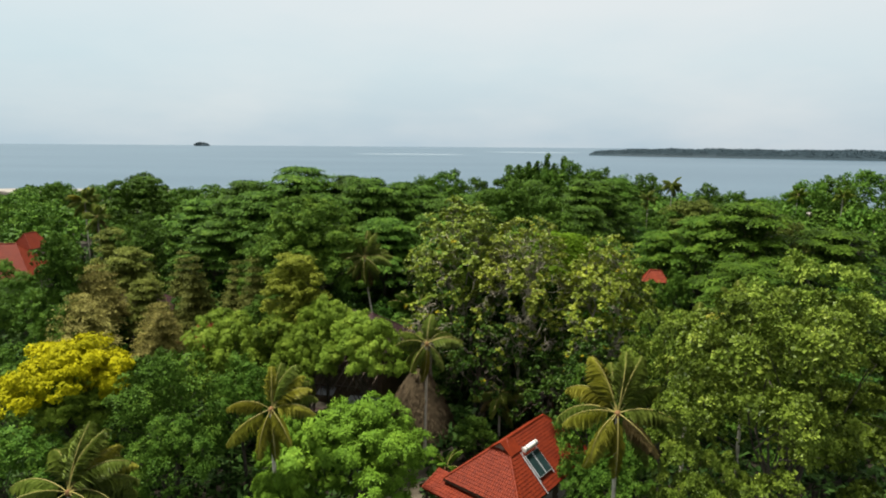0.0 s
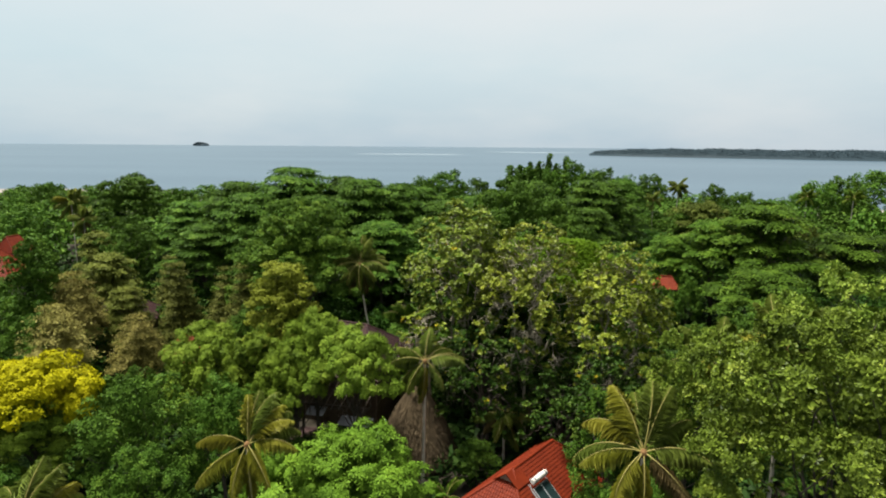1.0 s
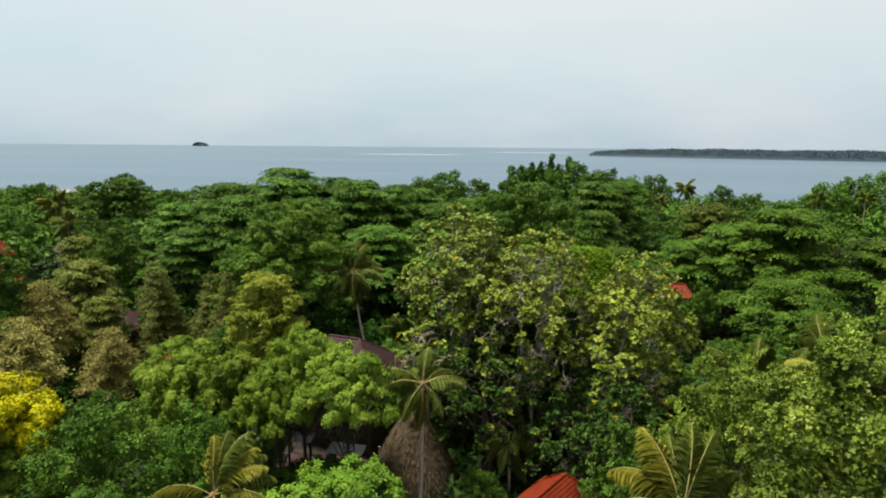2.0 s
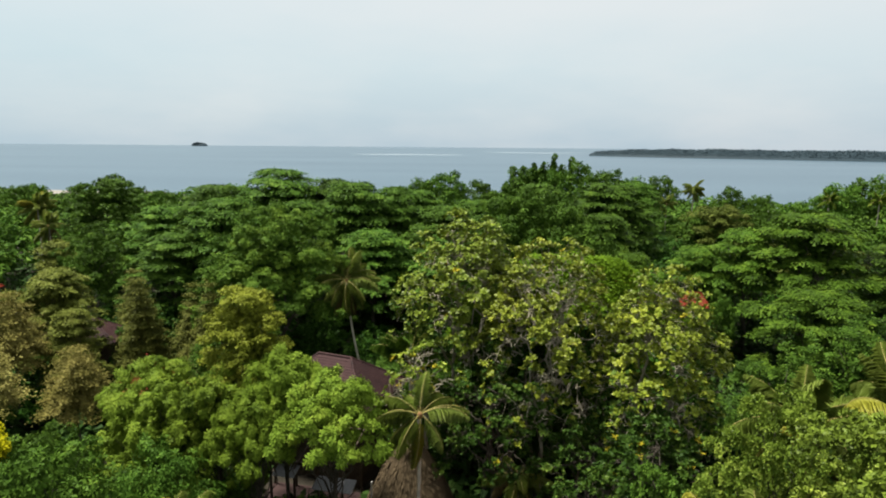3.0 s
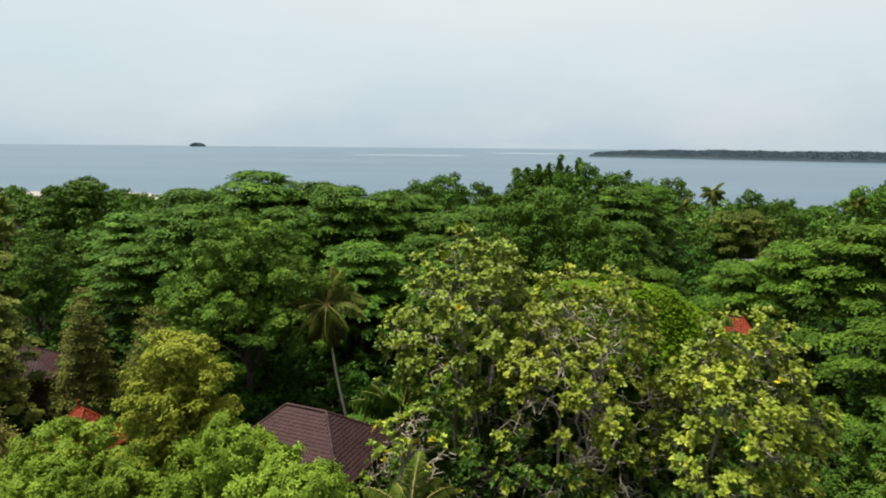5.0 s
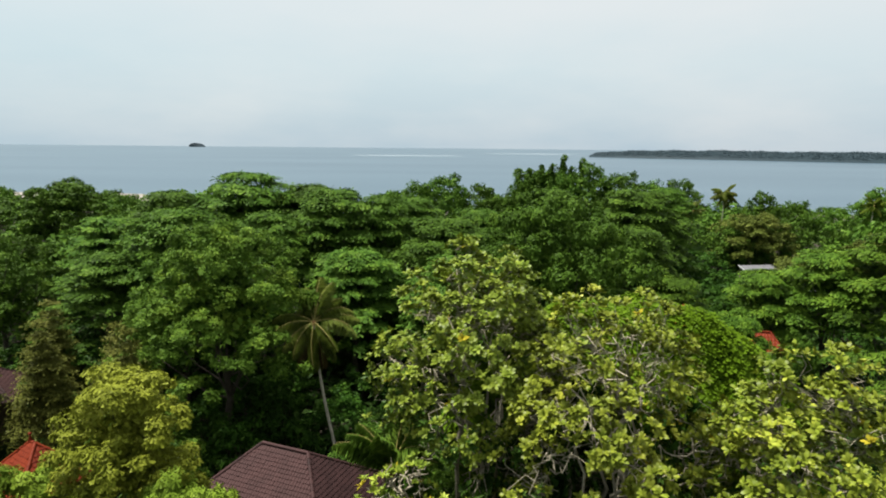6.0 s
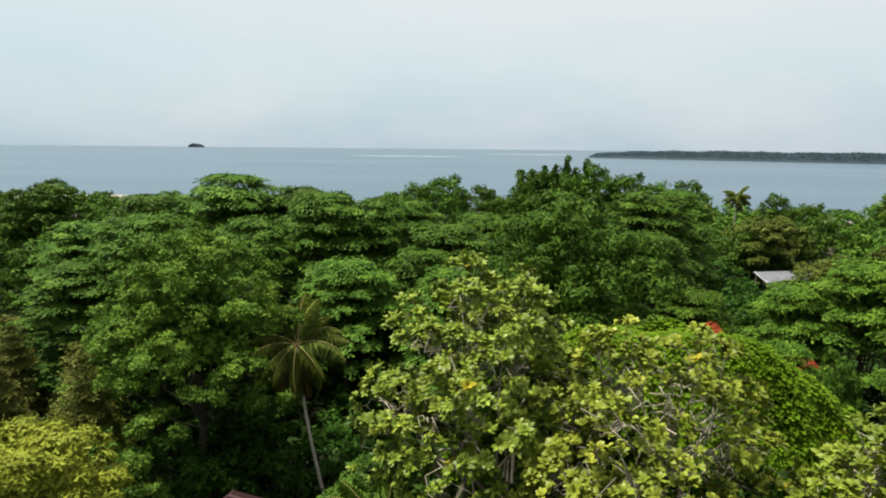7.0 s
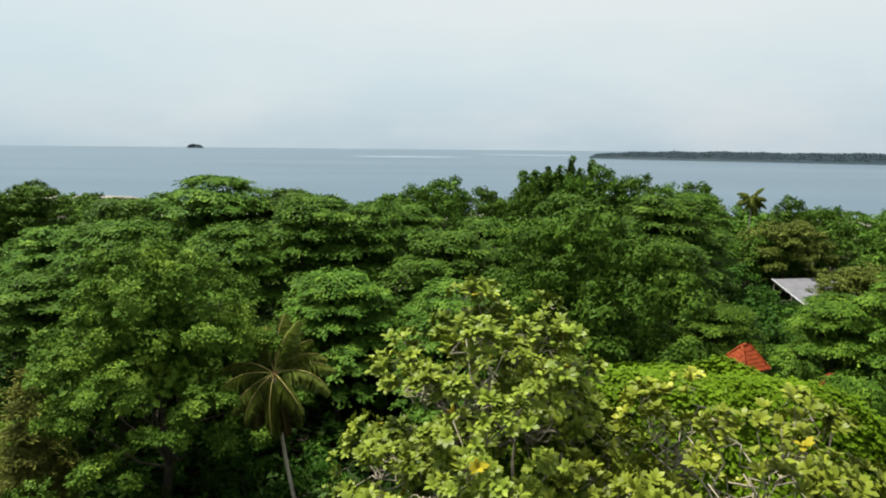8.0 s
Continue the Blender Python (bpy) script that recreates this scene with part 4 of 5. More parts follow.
def plant(protos, size, rows):
    """Rows of x, y, crown top, crown radius; the kinds given take turns. size: the prototypes' height and radius."""
    h, r = size
    kept = {p.name: p.matrix_basis.copy() for p in protos}
    for p in protos:
        p.matrix_basis = Matrix.Identity(4)
    for i, (x, y, top, rad) in enumerate(rows):
        p = protos[i % len(protos)]
        z0 = float(ground_height(np.array(x), np.array(y)))
        turn = 0.0 if "columnar" in p.name else (i * 2.1 + x) % 6.283
        m = Matrix.LocRotScale((x, y, z0), Euler((0, 0, turn)), (rad / r, rad / r, (top - z0) / h))
        if p.name in PLANTED:
            copy_thing(p, m)
        else:
            kept[p.name] = m
            PLANTED.add(p.name)
    for p in protos:
        p.matrix_basis = kept[p.name]


def many(n, make):
    return [make(np.random.default_rng(100 + 17 * k)) for k in range(n)]


CANOPY = "tall spreading tree with layered sprays of glossy green leaves"
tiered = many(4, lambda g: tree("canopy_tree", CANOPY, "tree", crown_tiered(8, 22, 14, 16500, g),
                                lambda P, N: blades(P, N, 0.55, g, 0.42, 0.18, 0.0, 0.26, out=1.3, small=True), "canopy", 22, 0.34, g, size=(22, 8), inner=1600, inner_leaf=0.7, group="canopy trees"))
plant(tiered, (22, 8), [
    (-29.4, 124, 25.2, 10.5), (-19.5, 125, 23.4, 8.0), (-14.0, 113, 23.6, 8.0), (-39.5, 119, 22.6, 7.5), (-8.0, 117, 22.6, 6.5),
    (1.0, 110, 20.2, 8.0), (-9.5, 100, 17.6, 7.0), (-33.0, 106, 21.5, 8.0), (-22.0, 108, 21.0, 7.0),
    (33.0, 131, 22.6, 9.5), (27.5, 113, 18.6, 7.0), (41.0, 139, 22.4, 6.8), (2.0, 96, 17.6, 6.5),
    (-50.0, 122, 18.5, 8.0), (-40.0, 103, 16.5, 7.5), (-24.0, 96, 17.5, 7.0), (15.0, 121, 20.5, 8.5),
    (-5.0, 131, 21.0, 8.0), (22.0, 146, 21.5, 8.0), (6.5, 127, 19.6, 7.0), (44.5, 108, 13.8, 4.4)])
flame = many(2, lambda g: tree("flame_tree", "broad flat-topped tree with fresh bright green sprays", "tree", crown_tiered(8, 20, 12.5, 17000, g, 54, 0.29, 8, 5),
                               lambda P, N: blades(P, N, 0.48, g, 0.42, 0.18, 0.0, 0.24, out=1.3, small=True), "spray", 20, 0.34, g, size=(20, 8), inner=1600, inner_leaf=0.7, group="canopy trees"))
plant(flame, (20, 8), [
    (43.0, 95.0, 18.8, 7.4), (46.5, 88, 22.0, 9.0), (27.5, 101, 14.5, 5.5), (57.0, 84, 18.4, 8.5), (40.0, 74, 15.5, 6.5), (23.0, 75, 17.2, 3.4), (36.8, 97.2, 16.0, 5.6)])

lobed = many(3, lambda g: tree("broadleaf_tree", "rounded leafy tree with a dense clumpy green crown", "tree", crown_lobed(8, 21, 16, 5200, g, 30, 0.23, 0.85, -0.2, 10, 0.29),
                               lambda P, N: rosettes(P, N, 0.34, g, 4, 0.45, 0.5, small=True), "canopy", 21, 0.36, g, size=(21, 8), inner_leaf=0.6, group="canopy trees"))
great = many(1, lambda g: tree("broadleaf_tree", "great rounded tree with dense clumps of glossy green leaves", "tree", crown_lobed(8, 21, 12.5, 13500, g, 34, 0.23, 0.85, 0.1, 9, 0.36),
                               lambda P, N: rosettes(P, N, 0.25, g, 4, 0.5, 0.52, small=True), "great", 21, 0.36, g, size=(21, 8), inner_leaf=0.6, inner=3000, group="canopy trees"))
plant(great, (21, 8), [(-19.5, 84.5, 22.6, 9.0)])
plant(lobed, (21, 8), [
    (-27.0, 92, 18.0, 7.0), (-53.0, 103, 17.0, 6.5), (-101.0, 124, 15.0, 7.5),
    (-62.0, 118, 16.5, 7.5), (21.0, 78, 14.5, 6.0), (27.0, 58, 14.5, 5.5), (36.0, 62, 15.5, 6.5), (33.0, 50, 15.0, 6.0), (-7.5, 105, 16.4, 7.0)])

plant(many(1, lambda g: tree("vine_cloaked_tree", "domed tree cloaked in smooth hanging green creepers", "tree", crown_dome(9, 22, 15, 120000, g, 0.028),
                             lambda P, N: blades(P, N, 0.23, g, 0.60, 0.2, 0.4, 0.32, small=True), "weep", 22, 0.4, g, max_limbs=3, group="cloaked trees")), (22, 9), [(12.2, 69.0, 19.9, 11.6)])
plant(many(1, lambda g: tree("vine_cloaked_tree", "broad dark green dome of hanging foliage near the shore", "tree", crown_lobed(9, 22, 14, 14000, g, 44, 0.24, 0.55, -0.1, 11, 0.32),
                             lambda P, N: blades(P, N, 0.62, g, 0.5, 0.3, 0.4, 0.35, small=True), "canopy", 22, 0.4, g, size=(22, 9), max_limbs=3, inner_leaf=0.8, group="cloaked trees")), (22, 9), [(-87.5, 171, 21.0, 10.5)])
plant(many(1, lambda g: tree("vine_cloaked_tree", "huge dark green dome of fine drooping foliage", "tree", crown_lobed(11, 24, 16, 46000, g, 46, 0.23, 0.75, -0.3, 14, 0.33),
                             lambda P, N: blades(P, N, 0.36, g, 0.5, 0.3, 0.5, 0.35, small=True), "dome", 24, 0.45, g, size=(24, 11), max_limbs=3)), (24, 11), [(12.5, 93.5, 24.8, 11.5)])

# the open-crowned trees with pale twisting branches and leaf rosettes
def rosette_tree(label, x, y, top, r, low, heads, L, leaf_m, seed, singles=0, stems=3, k=9, aged=0.02, per=10, spread=0.66, bare=0.0, lower="rosette_low", bark="pale_bark"):
    """Pale stems and crooked boughs; each bough ends in a loose head of leaf rosettes, with open gaps between the heads."""
    rng = np.random.default_rng(seed)
    root = tagged(new("rosette_tree"), label, "tree", "rosette trees")
    root.matrix_basis = pose(x, y, 0)
    depth = top - low
    mid = np.array([0, 0, low + depth * 0.42])
    d = sphere_dirs(heads, rng, -0.75)
    d[: heads // 3] = sphere_dirs(heads // 3, rng, 0.15)
    az = np.arctan2(d[:, 1], d[:, 0])
    swell = 0.92 + 0.11 * np.sin(az * 3 + seed) + 0.09 * np.sin(az * 5 + d[:, 2] * 6 + seed) + 0.07 * np.sin(d @ np.array([7.0, 3.0, 9.0]))
    reach = np.minimum((1 - 0.42 * rng.uniform(0, 1, heads) ** 2.0) * swell, 1.02 - 0.10 * d[:, 2])
    H = mid + d * reach[:, None] * np.where(d[:, 2:3] > 0, np.array([[r, r, depth * 0.58]]), np.array([[r, r, depth * 0.42]]))
    tb = Tubes(6)
    boughs = sphere_dirs(13, rng, -0.25) * np.array([r * 0.46, r * 0.46, depth * 0.26]) + mid
    stem_tops = []
    for s in range(stems):
        a = s * 2.1 + rng.uniform(0, 1)
        e = np.array([math.cos(a) * r * 0.2, math.sin(a) * r * 0.2, low + depth * 0.20])
        tb.add(bend((math.cos(a) * 0.3, math.sin(a) * 0.3, -0.4), e, rng, 8, 0.025), np.linspace(0.26, 0.15, 8))
        stem_tops.append(e)
    for hd in boughs:
        s = stem_tops[int(np.argmin([np.linalg.norm(hd - e) for e in stem_tops]))]
        tb.add(bend(s, hd, rng, 7, 0.08, 0.06), np.linspace(0.13, 0.060, 7))
    near = np.argmin(np.linalg.norm(H[:, None] - boughs[None], axis=2), axis=1)
    for j, hd in enumerate(boughs):
        idx = np.where(near == j)[0]
        if not len(idx):
            continue
        forks = H[rng.choice(idx, max(2, len(idx) // 5))] * 0.6 + hd * 0.4
        pick = np.argmin(np.linalg.norm(H[idx][:, None] - forks[None], axis=2), axis=1)
        for q in np.unique(pick):
            tb.add(bend(hd, forks[q], rng, 8, 0.12, 0.05), np.linspace(0.052, 0.032, 8))
        for q, i in zip(pick, idx):
            tb.add(bend(forks[q], H[i], rng, 8, 0.18, -0.10), np.linspace(0.032, 0.012, 8))
    part_mesh("trunk", tb.mesh("trunk", M[bark]), root)
    leafy = rng.uniform(0, 1, heads) > bare
    i = np.repeat(np.where(leafy)[0], per)
    n = len(i)
    size = (spread * rng.uniform(0.6, 1.3, heads))[i]
    o = unit(rng.normal(0, 1, (n, 3)) + d[i] * 0.4 + np.array([0, 0, 0.5]))
    T = H[i] + o * (size * rng.uniform(0.25, 1.0, n) ** 0.6)[:, None] * np.array([1, 1, 0.75])
    AX = unit(o * 0.7 + d[i] * 0.4 + np.array([0, 0, 0.8]))
    twig = Tubes(3)
    for q in range(0, n, 5):
        twig.add(bend(H[i[q]], T[q], rng, 4, 0.12, 0.0), np.linspace(0.018, 0.010, 4))
    tagged(part_mesh("twig_work", twig.mesh("twig_work", M[bark]), root), kind="stuff")
    old = rng.uniform(0, 1, n) < aged
    # low rosettes get a darker copy of the leaf: crown shade put into colour
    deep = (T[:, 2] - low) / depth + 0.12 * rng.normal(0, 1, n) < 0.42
    single = np.zeros(n, bool)
    single[np.argsort(T[:, 1] - 0.8 * T[:, 2])[:singles]] = True
    single &= ~deep
    for mask, mm, lab in ((~single & ~old & ~deep, leaf_m, ""), (~single & old & ~deep, "autumn", "yellowing leaves"), (deep & ~single, lower, "green leaves low in the crown, darkened to stand for shade")):
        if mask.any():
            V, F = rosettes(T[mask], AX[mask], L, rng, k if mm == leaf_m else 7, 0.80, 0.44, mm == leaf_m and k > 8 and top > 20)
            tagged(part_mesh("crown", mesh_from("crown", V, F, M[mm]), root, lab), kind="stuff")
    kinds = []
    for q in range(5):
        V, F = rosettes(np.zeros((1, 3)), np.array([[0, 0, 1.0]]), L, rng, k, 0.80, 0.42, True)
        kinds.append({False: mesh_from("leaf_rosette", V, F, M[leaf_m]), True: mesh_from("leaf_rosette", V, F, M["autumn"])})
    for n_, q in enumerate(np.where(single)[0]):
        ob = under(new("leaf_rosette", kinds[n_ % 5][bool(old[q])]), root)
        tq = Vector(AX[q]).to_track_quat("Z", "Y").to_matrix().to_4x4()
        ob.matrix_basis = Matrix.Translation(T[q]) @ tq @ pose(0, 0, 0, 0, 0, float(rng.uniform(0, 360)))
    return root


rosette_tree("open tree with pale twisting branches and yellow-green leaf rosettes", 2.6, 66.0, 24.8, 6.5, 6.0, 380, 0.40, "rosette", 31, singles=250, per=8, aged=0.01, bare=0.02)
rosette_tree("open tree with bright rosettes and a few reddening leaves", 16.2, 55.0, 22.0, 4.7, 5.0, 330, 0.36, "rosette_warm", 32, singles=150, per=7, aged=0.01, bare=0.08)
rosette_tree("tall dark tree with pale branches and green leaf rosettes", 8.6, 60.0, 23.6, 6.4, 3.5, 370, 0.36, "rosette_warm", 33, singles=200, per=7, aged=0.006, bare=0.05)
rosette_tree("low straggling tree with bare twigs and yellowing leaves", -1.4, 58.6, 15.4, 3.2, 6.0, 60, 0.34, "rosette", 34, aged=0.06, per=5, bare=0.3)
# dark bark on the three low trees stands for the shade in the gap
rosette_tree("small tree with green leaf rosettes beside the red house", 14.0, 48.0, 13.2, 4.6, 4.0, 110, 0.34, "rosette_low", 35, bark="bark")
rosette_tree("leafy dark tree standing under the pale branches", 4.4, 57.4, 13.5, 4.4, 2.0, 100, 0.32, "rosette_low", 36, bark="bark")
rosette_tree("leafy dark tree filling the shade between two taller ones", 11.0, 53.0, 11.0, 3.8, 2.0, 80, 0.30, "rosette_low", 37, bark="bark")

hill = many(2, lambda g: tree("almond_tree", "dense tree crowded with small yellow-green leaf rosettes", "tree", crown_lobed(8, 22, 12.5, 9500, g, 32, 0.22, 0.8, 0.12, 8, 0.31),
                              lambda P, N: rosettes(P, N, 0.25, g, 5, 0.80, 0.55, small=True), "almond", 22, 0.34, g, "bark", size=(22, 8), max_limbs=14, inner=2600, inner_leaf=0.34, group="almond trees"))
plant(hill, (22, 8), [(19.5, 31.5, 22.0, 7.5), (26.0, 38.5, 22.4, 7.0), (29.5, 30.0, 20.5, 7.0), (17.2, 40.8, 18.0, 4.2), (15.0, 28.6, 13.8, 3.6)])

lime = many(2, lambda g: tree("lime_green_tree", "soft feathery lime-green tree with a bushy crown", "tree", crown_lobed(6, 16, 5.4, 4600, g, 26, 0.30, 0.66, -0.1, 11, 0.32),
                              lambda P, N: rosettes(P, N, 0.36, g, 7, 0.05, 0.34, small=True), "lime", 16, 0.26, g, size=(16, 6), inner_leaf=0.5, group="lime green trees"))
plant(lime, (16, 6), [(-7.4, 52.2, 14.3, 4.6), (-11.0, 54.8, 15.2, 3.9), (-12.6, 52.4, 13.2, 3.6)])
drape = many(2, lambda g: tree("lime_green_tree", "soft lime-green tree with low sweeping branches", "tree", crown_lobed(6, 16, 10.5, 5000, g, 30, 0.27, 0.8, -0.2, 12, 0.32),
                               lambda P, N: rosettes(P, N, 0.36, g, 7, 0.05, 0.34, small=True), "lime", 16, 0.26, g, size=(16, 6), inner_leaf=0.5, group="lime green trees"))
plant(drape, (16, 6), [(-16.2, 54.6, 13.6, 4.2), (-20.8, 55.0, 12.6, 4.4), (-33.0, 48.2, 10.6, 4.9), (-23.4, 60.5, 12.4, 4.8)])
plant(many(1, lambda g: tree("lime_green_tree", "upright pale lime-green tree with a soft round head", "tree", crown_lobed(3.2, 20, 9.0, 36000, g, 30, 0.36, 0.8, -0.3, 12, 0.34),
                             lambda P, N: blades(P, N, 0.20, g, 0.42, 0.4, 0.5, 0.4, small=True), "lime_pale", 20, 0.2, g, size=(20, 3.2), group="lime green trees")), (20, 3.2), [(-15.0, 58.4, 18.9, 4.0)])

bush = many(2, lambda g: tree("green_tree", "round fresh-green tree with fine dense foliage", "tree", crown_lobed(5, 11, 6.5, 4600, g, 24, 0.31, 0.75, -0.1, 11, 0.32),
                              lambda P, N: rosettes(P, N, 0.30, g, 7, 0.05, 0.32, small=True), "fresh", 11, 0.2, g, size=(11, 5), group="round green trees"))
plant(bush, (11, 5), [(-6.0, 39.5, 11.2, 5.6), (-11.4, 41.0, 9.0, 3.2), (-10.8, 34.2, 8.8, 2.3)])
shade = many(2, lambda g: tree("dark_green_tree", "leafy dark green garden tree with small glossy leaves", "tree", crown_lobed(5, 12, 7.5, 2300, g, 18, 0.30, 0.85),
                               lambda P, N: rosettes(P, N, 0.31, g, 4, 0.35, 0.5, small=True), "canopy", 12, 0.2, g, size=(12, 5), inner=400, inner_leaf=0.6, group="garden trees"))
plant(shade, (12, 5), [(-22.5, 45.0, 13.2, 4.8), (-20.5, 40.5, 9.5, 3.4), (-17.0, 47.0, 12.0, 3.6), (-26.5, 51.0, 11.0, 3.6), (-33.0, 40.0, 9.0, 4.2)])
plant(shade, (12, 5), [(-3.5, 75.0, 9.0, 4.5), (2.5, 72.0, 9.5, 4.0), (-34.5, 54.0, 10.0, 4.0), (-42.0, 54.0, 10.5, 4.5), (9.0, 62.0, 9.0, 4.2), (-62.0, 84.0, 10.6, 4.2), (-55.0, 79.0, 10.2, 4.6), (-70.5, 91.0, 11.5, 4.6), (-60.0, 76.0, 9.0, 4.0), (-22.0, 73.0, 11.0, 4.5), (-4.5, 78.0, 6.5, 3.6), (-5.5, 52.5, 4.6, 2.4), (3.4, 52.2, 4.2, 2.2), (-1.0, 64.5, 9.0, 3.5), (21.0, 63.0, 11.0, 5.0), (33.0, 88.8, 9.6, 2.6), (-9.2, 51.4, 5.4, 2.8), (-12.6, 50.6, 5.0, 2.4), (37.2, 90.0, 11.2, 2.6), (-43.0, 64.0, 12.0, 4.0), (-15.4, 55.4, 5.0, 2.4), (-8.4, 55.0, 3.6, 1.7), (-11.8, 54.4, 3.8, 1.8), (28.9, 88.5, 12.8, 2.3), (12.6, 43.4, 12.6, 3.1), (13.2, 37.4, 9.6, 2.9), (11.6, 42.6, 6.0, 2.2)])

plant(many(1, lambda g: tree("golden_tree", "tree covered in brilliant yellow blossom over green leaves", "tree", crown_lobed(5, 12.5, 4.5, 9000, g, 16, 0.36, 0.55),
                             lambda P, N: rosettes(P, N, 0.22, g, 3, 0.3, 0.55), "yellow", 12.5, 0.2, g, size=(12.5, 5), max_limbs=16)), (12.5, 5), [(-33.0, 48.6, 12.9, 5.6)])

cones = many(2, lambda g: tree("conical_tree", "conical tree with brownish olive layered foliage", "tree", crown_cone(3.6, 14, 11, 15000, g, 9, 1.0),
                               lambda P, N: blades(P, N, 0.30, g, 0.4, 0.3, 0.1, 0.35, small=True), "olive", 14, 0.2, g, max_limbs=1, group="olive conical trees"))
plant(cones, (14, 3.6), [(-36.0, 83.5, 14.4, 3.8), (-26.0, 79.5, 15.0, 3.8), (-42.5, 95, 13.0, 3.8), (-31.0, 87, 13.0, 3.5)])
tawny = many(2, lambda g: tree("tawny_tree", "bushy tree with dry brownish-olive foliage", "tree", crown_tiered(4, 13, 9, 15000, g, 40, 0.34),
                               lambda P, N: blades(P, N, 0.30, g, 0.45, 0.3, 0.0, 0.35, small=True), "brown", 13, 0.2, g, size=(13, 4), group="tawny trees"))
plant(tawny, (13, 4), [(-44.4, 81.5, 15.4, 4.6), (-39.0, 75.0, 12.4, 3.3), (-49.0, 80.0, 13.0, 3.4), (-60, 106, 14.5, 4.5)])
plant(many(1, lambda g: tree("cream_flowering_tree", "rounded tree topped with creamy buff seed heads", "tree", crown_cone(3.6, 12.5, 6.5, 17000, g, 7, 0.5),
                             lambda P, N: blades(P, N, 0.24, g, 0.5, 0.2, 0.0, 0.4, small=True), "cream", 12.5, 0.16, g, size=(12.5, 3.6))), (12.5, 3.6), [(-41.0, 64.0, 13.0, 3.6), (-32.4, 64.6, 11.9, 3.0), (-43.6, 72.0, 14.8, 3.6)])
plant(many(1, lambda g: tree("broad_tawny_tree", "broad dome of fine olive-brown foliage", "tree", crown_lobed(8, 18.5, 11, 15000, g, 26, 0.27, 0.8, -0.3, 12),
                             lambda P, N: blades(P, N, 0.48, g, 0.5, 0.2, 0.1, 0.4, small=True), "dull", 18.5, 0.3, g, size=(18.5, 8))), (18.5, 8), [(67.0, 158, 15.8, 9.5), (65.5, 133, 12.0, 7.5), (71.0, 124, 16.0, 8.0)])
plant(many(1, lambda g: tree("thin_tree", "slender pale-stemmed tree with a light airy crown", "tree", crown_lobed(4, 18.5, 9, 3000, g, 14, 0.34),
                             lambda P, N: rosettes(P, N, 0.30, g, 4, 0.4, 0.5), "canopy", 18.5, 0.14, g, "pale_bark", size=(18.5, 4))), (18.5, 4), [(-47.6, 71.5, 18.9, 3.8), (-55, 66, 15, 3.5)])

columns = many(1, lambda g: tree("columnar_tree", "cluster of green upright column-shaped crowns", "tree", crown_columns(7, 25.5, 12, 9000, g, 5),
                                 lambda P, N: blades(P, N, 0.6, g, 0.55, 0.2, 0.0, 0.5, small=True), "canopy", 25.5, 0.3, g))
plant(columns, (25.5, 7), [(31.0, 214, 25.6, 8.0), (38.0, 220, 24.6, 8.0)])

far_kind = many(4, lambda g: tree("shore_tree", "distant rounded green tree near the shore", "tree", crown_lobed(8, 20, 11, 5000, g, 26, 0.27, 0.7),
                                  lambda P, N: blades(P, N, 0.72, g, 0.55, 0.2, 0.1, 0.4, small=True), "canopy", 20, 0.3, g, size=(20, 8), max_limbs=4, inner=200, group="shore trees"))
plant(far_kind, (20, 8), [
    (1.5, 203, 21.2, 7.5), (-6.5, 206, 19.0, 7.0), (12.0, 204, 18.6, 7.0), (46.0, 214, 24.4, 8.5), (55.0, 213, 21.8, 8.0),
    (63.0, 210, 19.6, 7.5), (73.5, 213, 19.9, 7.0), (81.5, 181, 18.6, 6.0), (90.0, 182, 16.4, 6.0), (98.0, 178, 15.0, 6.0),
    (112.0, 182, 19.6, 8.0), (124.0, 188, 20.8, 9.0), (137.0, 192, 22.6, 9.5)])
plant(far_kind[:3], (20, 8), [
    (25.0, 211, 19.4, 6.0), (37.0, 212, 21.6, 6.5), 
    (-75.0, 176, 16.8, 5.5), (-131.0, 200, 16.2, 6.5), (-142.0, 202, 14.6, 7.0), (-109.0, 152, 16.8, 7.5), (-97.0, 140, 15.0, 7.0),
    (-63.0, 158, 15.5, 8.0), (-50.0, 146, 16.0, 8.5), (62.0, 176, 11.5, 7.5), (70.0, 190, 12.0, 7.5), (58.0, 186, 11.5, 7.0), (74.0, 180, 11.5, 7.0), (66.0, 200, 12.0, 7.5), (62.0, 158, 13.0, 6.0), (76.0, 162, 14.5, 6.5), (92.0, 160, 13.5, 7.0)])


def far_fill():
    """The rest of the wood, out to the beach, kept lower than the heads that stand up from it."""
    rng = np.random.default_rng(5)
    rows = []
    for gy in range(130, 290, 18):
        for gx in range(-180, 190, 18):
            x, y = gx + rng.uniform(-5, 5), gy + rng.uniform(-5, 5)
            if abs(x) > 0.78 * (y + 4) or (52 < x < 82 and 130 < y < 152) or y > shore_line(x) - 32:
                continue
            top = rng.uniform(9.5, 14.0) if y > 160 else rng.uniform(11, 15.5)
            if 40 < x < 84 and y < 152:
                top = min(top, 5.5)
            if x > 90 and y > 190:
                top = 6.0
            if x < -70:
                top = min(top, 11.5)
            rows.append((x, y, top, rng.uniform(6.5, 8.5)))
    plant(many(3, lambda g: tree("shore_tree", "distant green tree in the coastal wood", "tree", crown_lobed(8, 13, 8, 1400, g, 16, 0.34, 0.8, -0.1, 8),
                                 lambda P, N: blades(P, N, 1.1, g, 0.6, 0.2, 0.1, 0.4, small=True), "canopy", 13, 0.3, g, max_limbs=3, group="shore trees", size=(13, 8), inner=0)), (13, 8), rows)


far_fill()


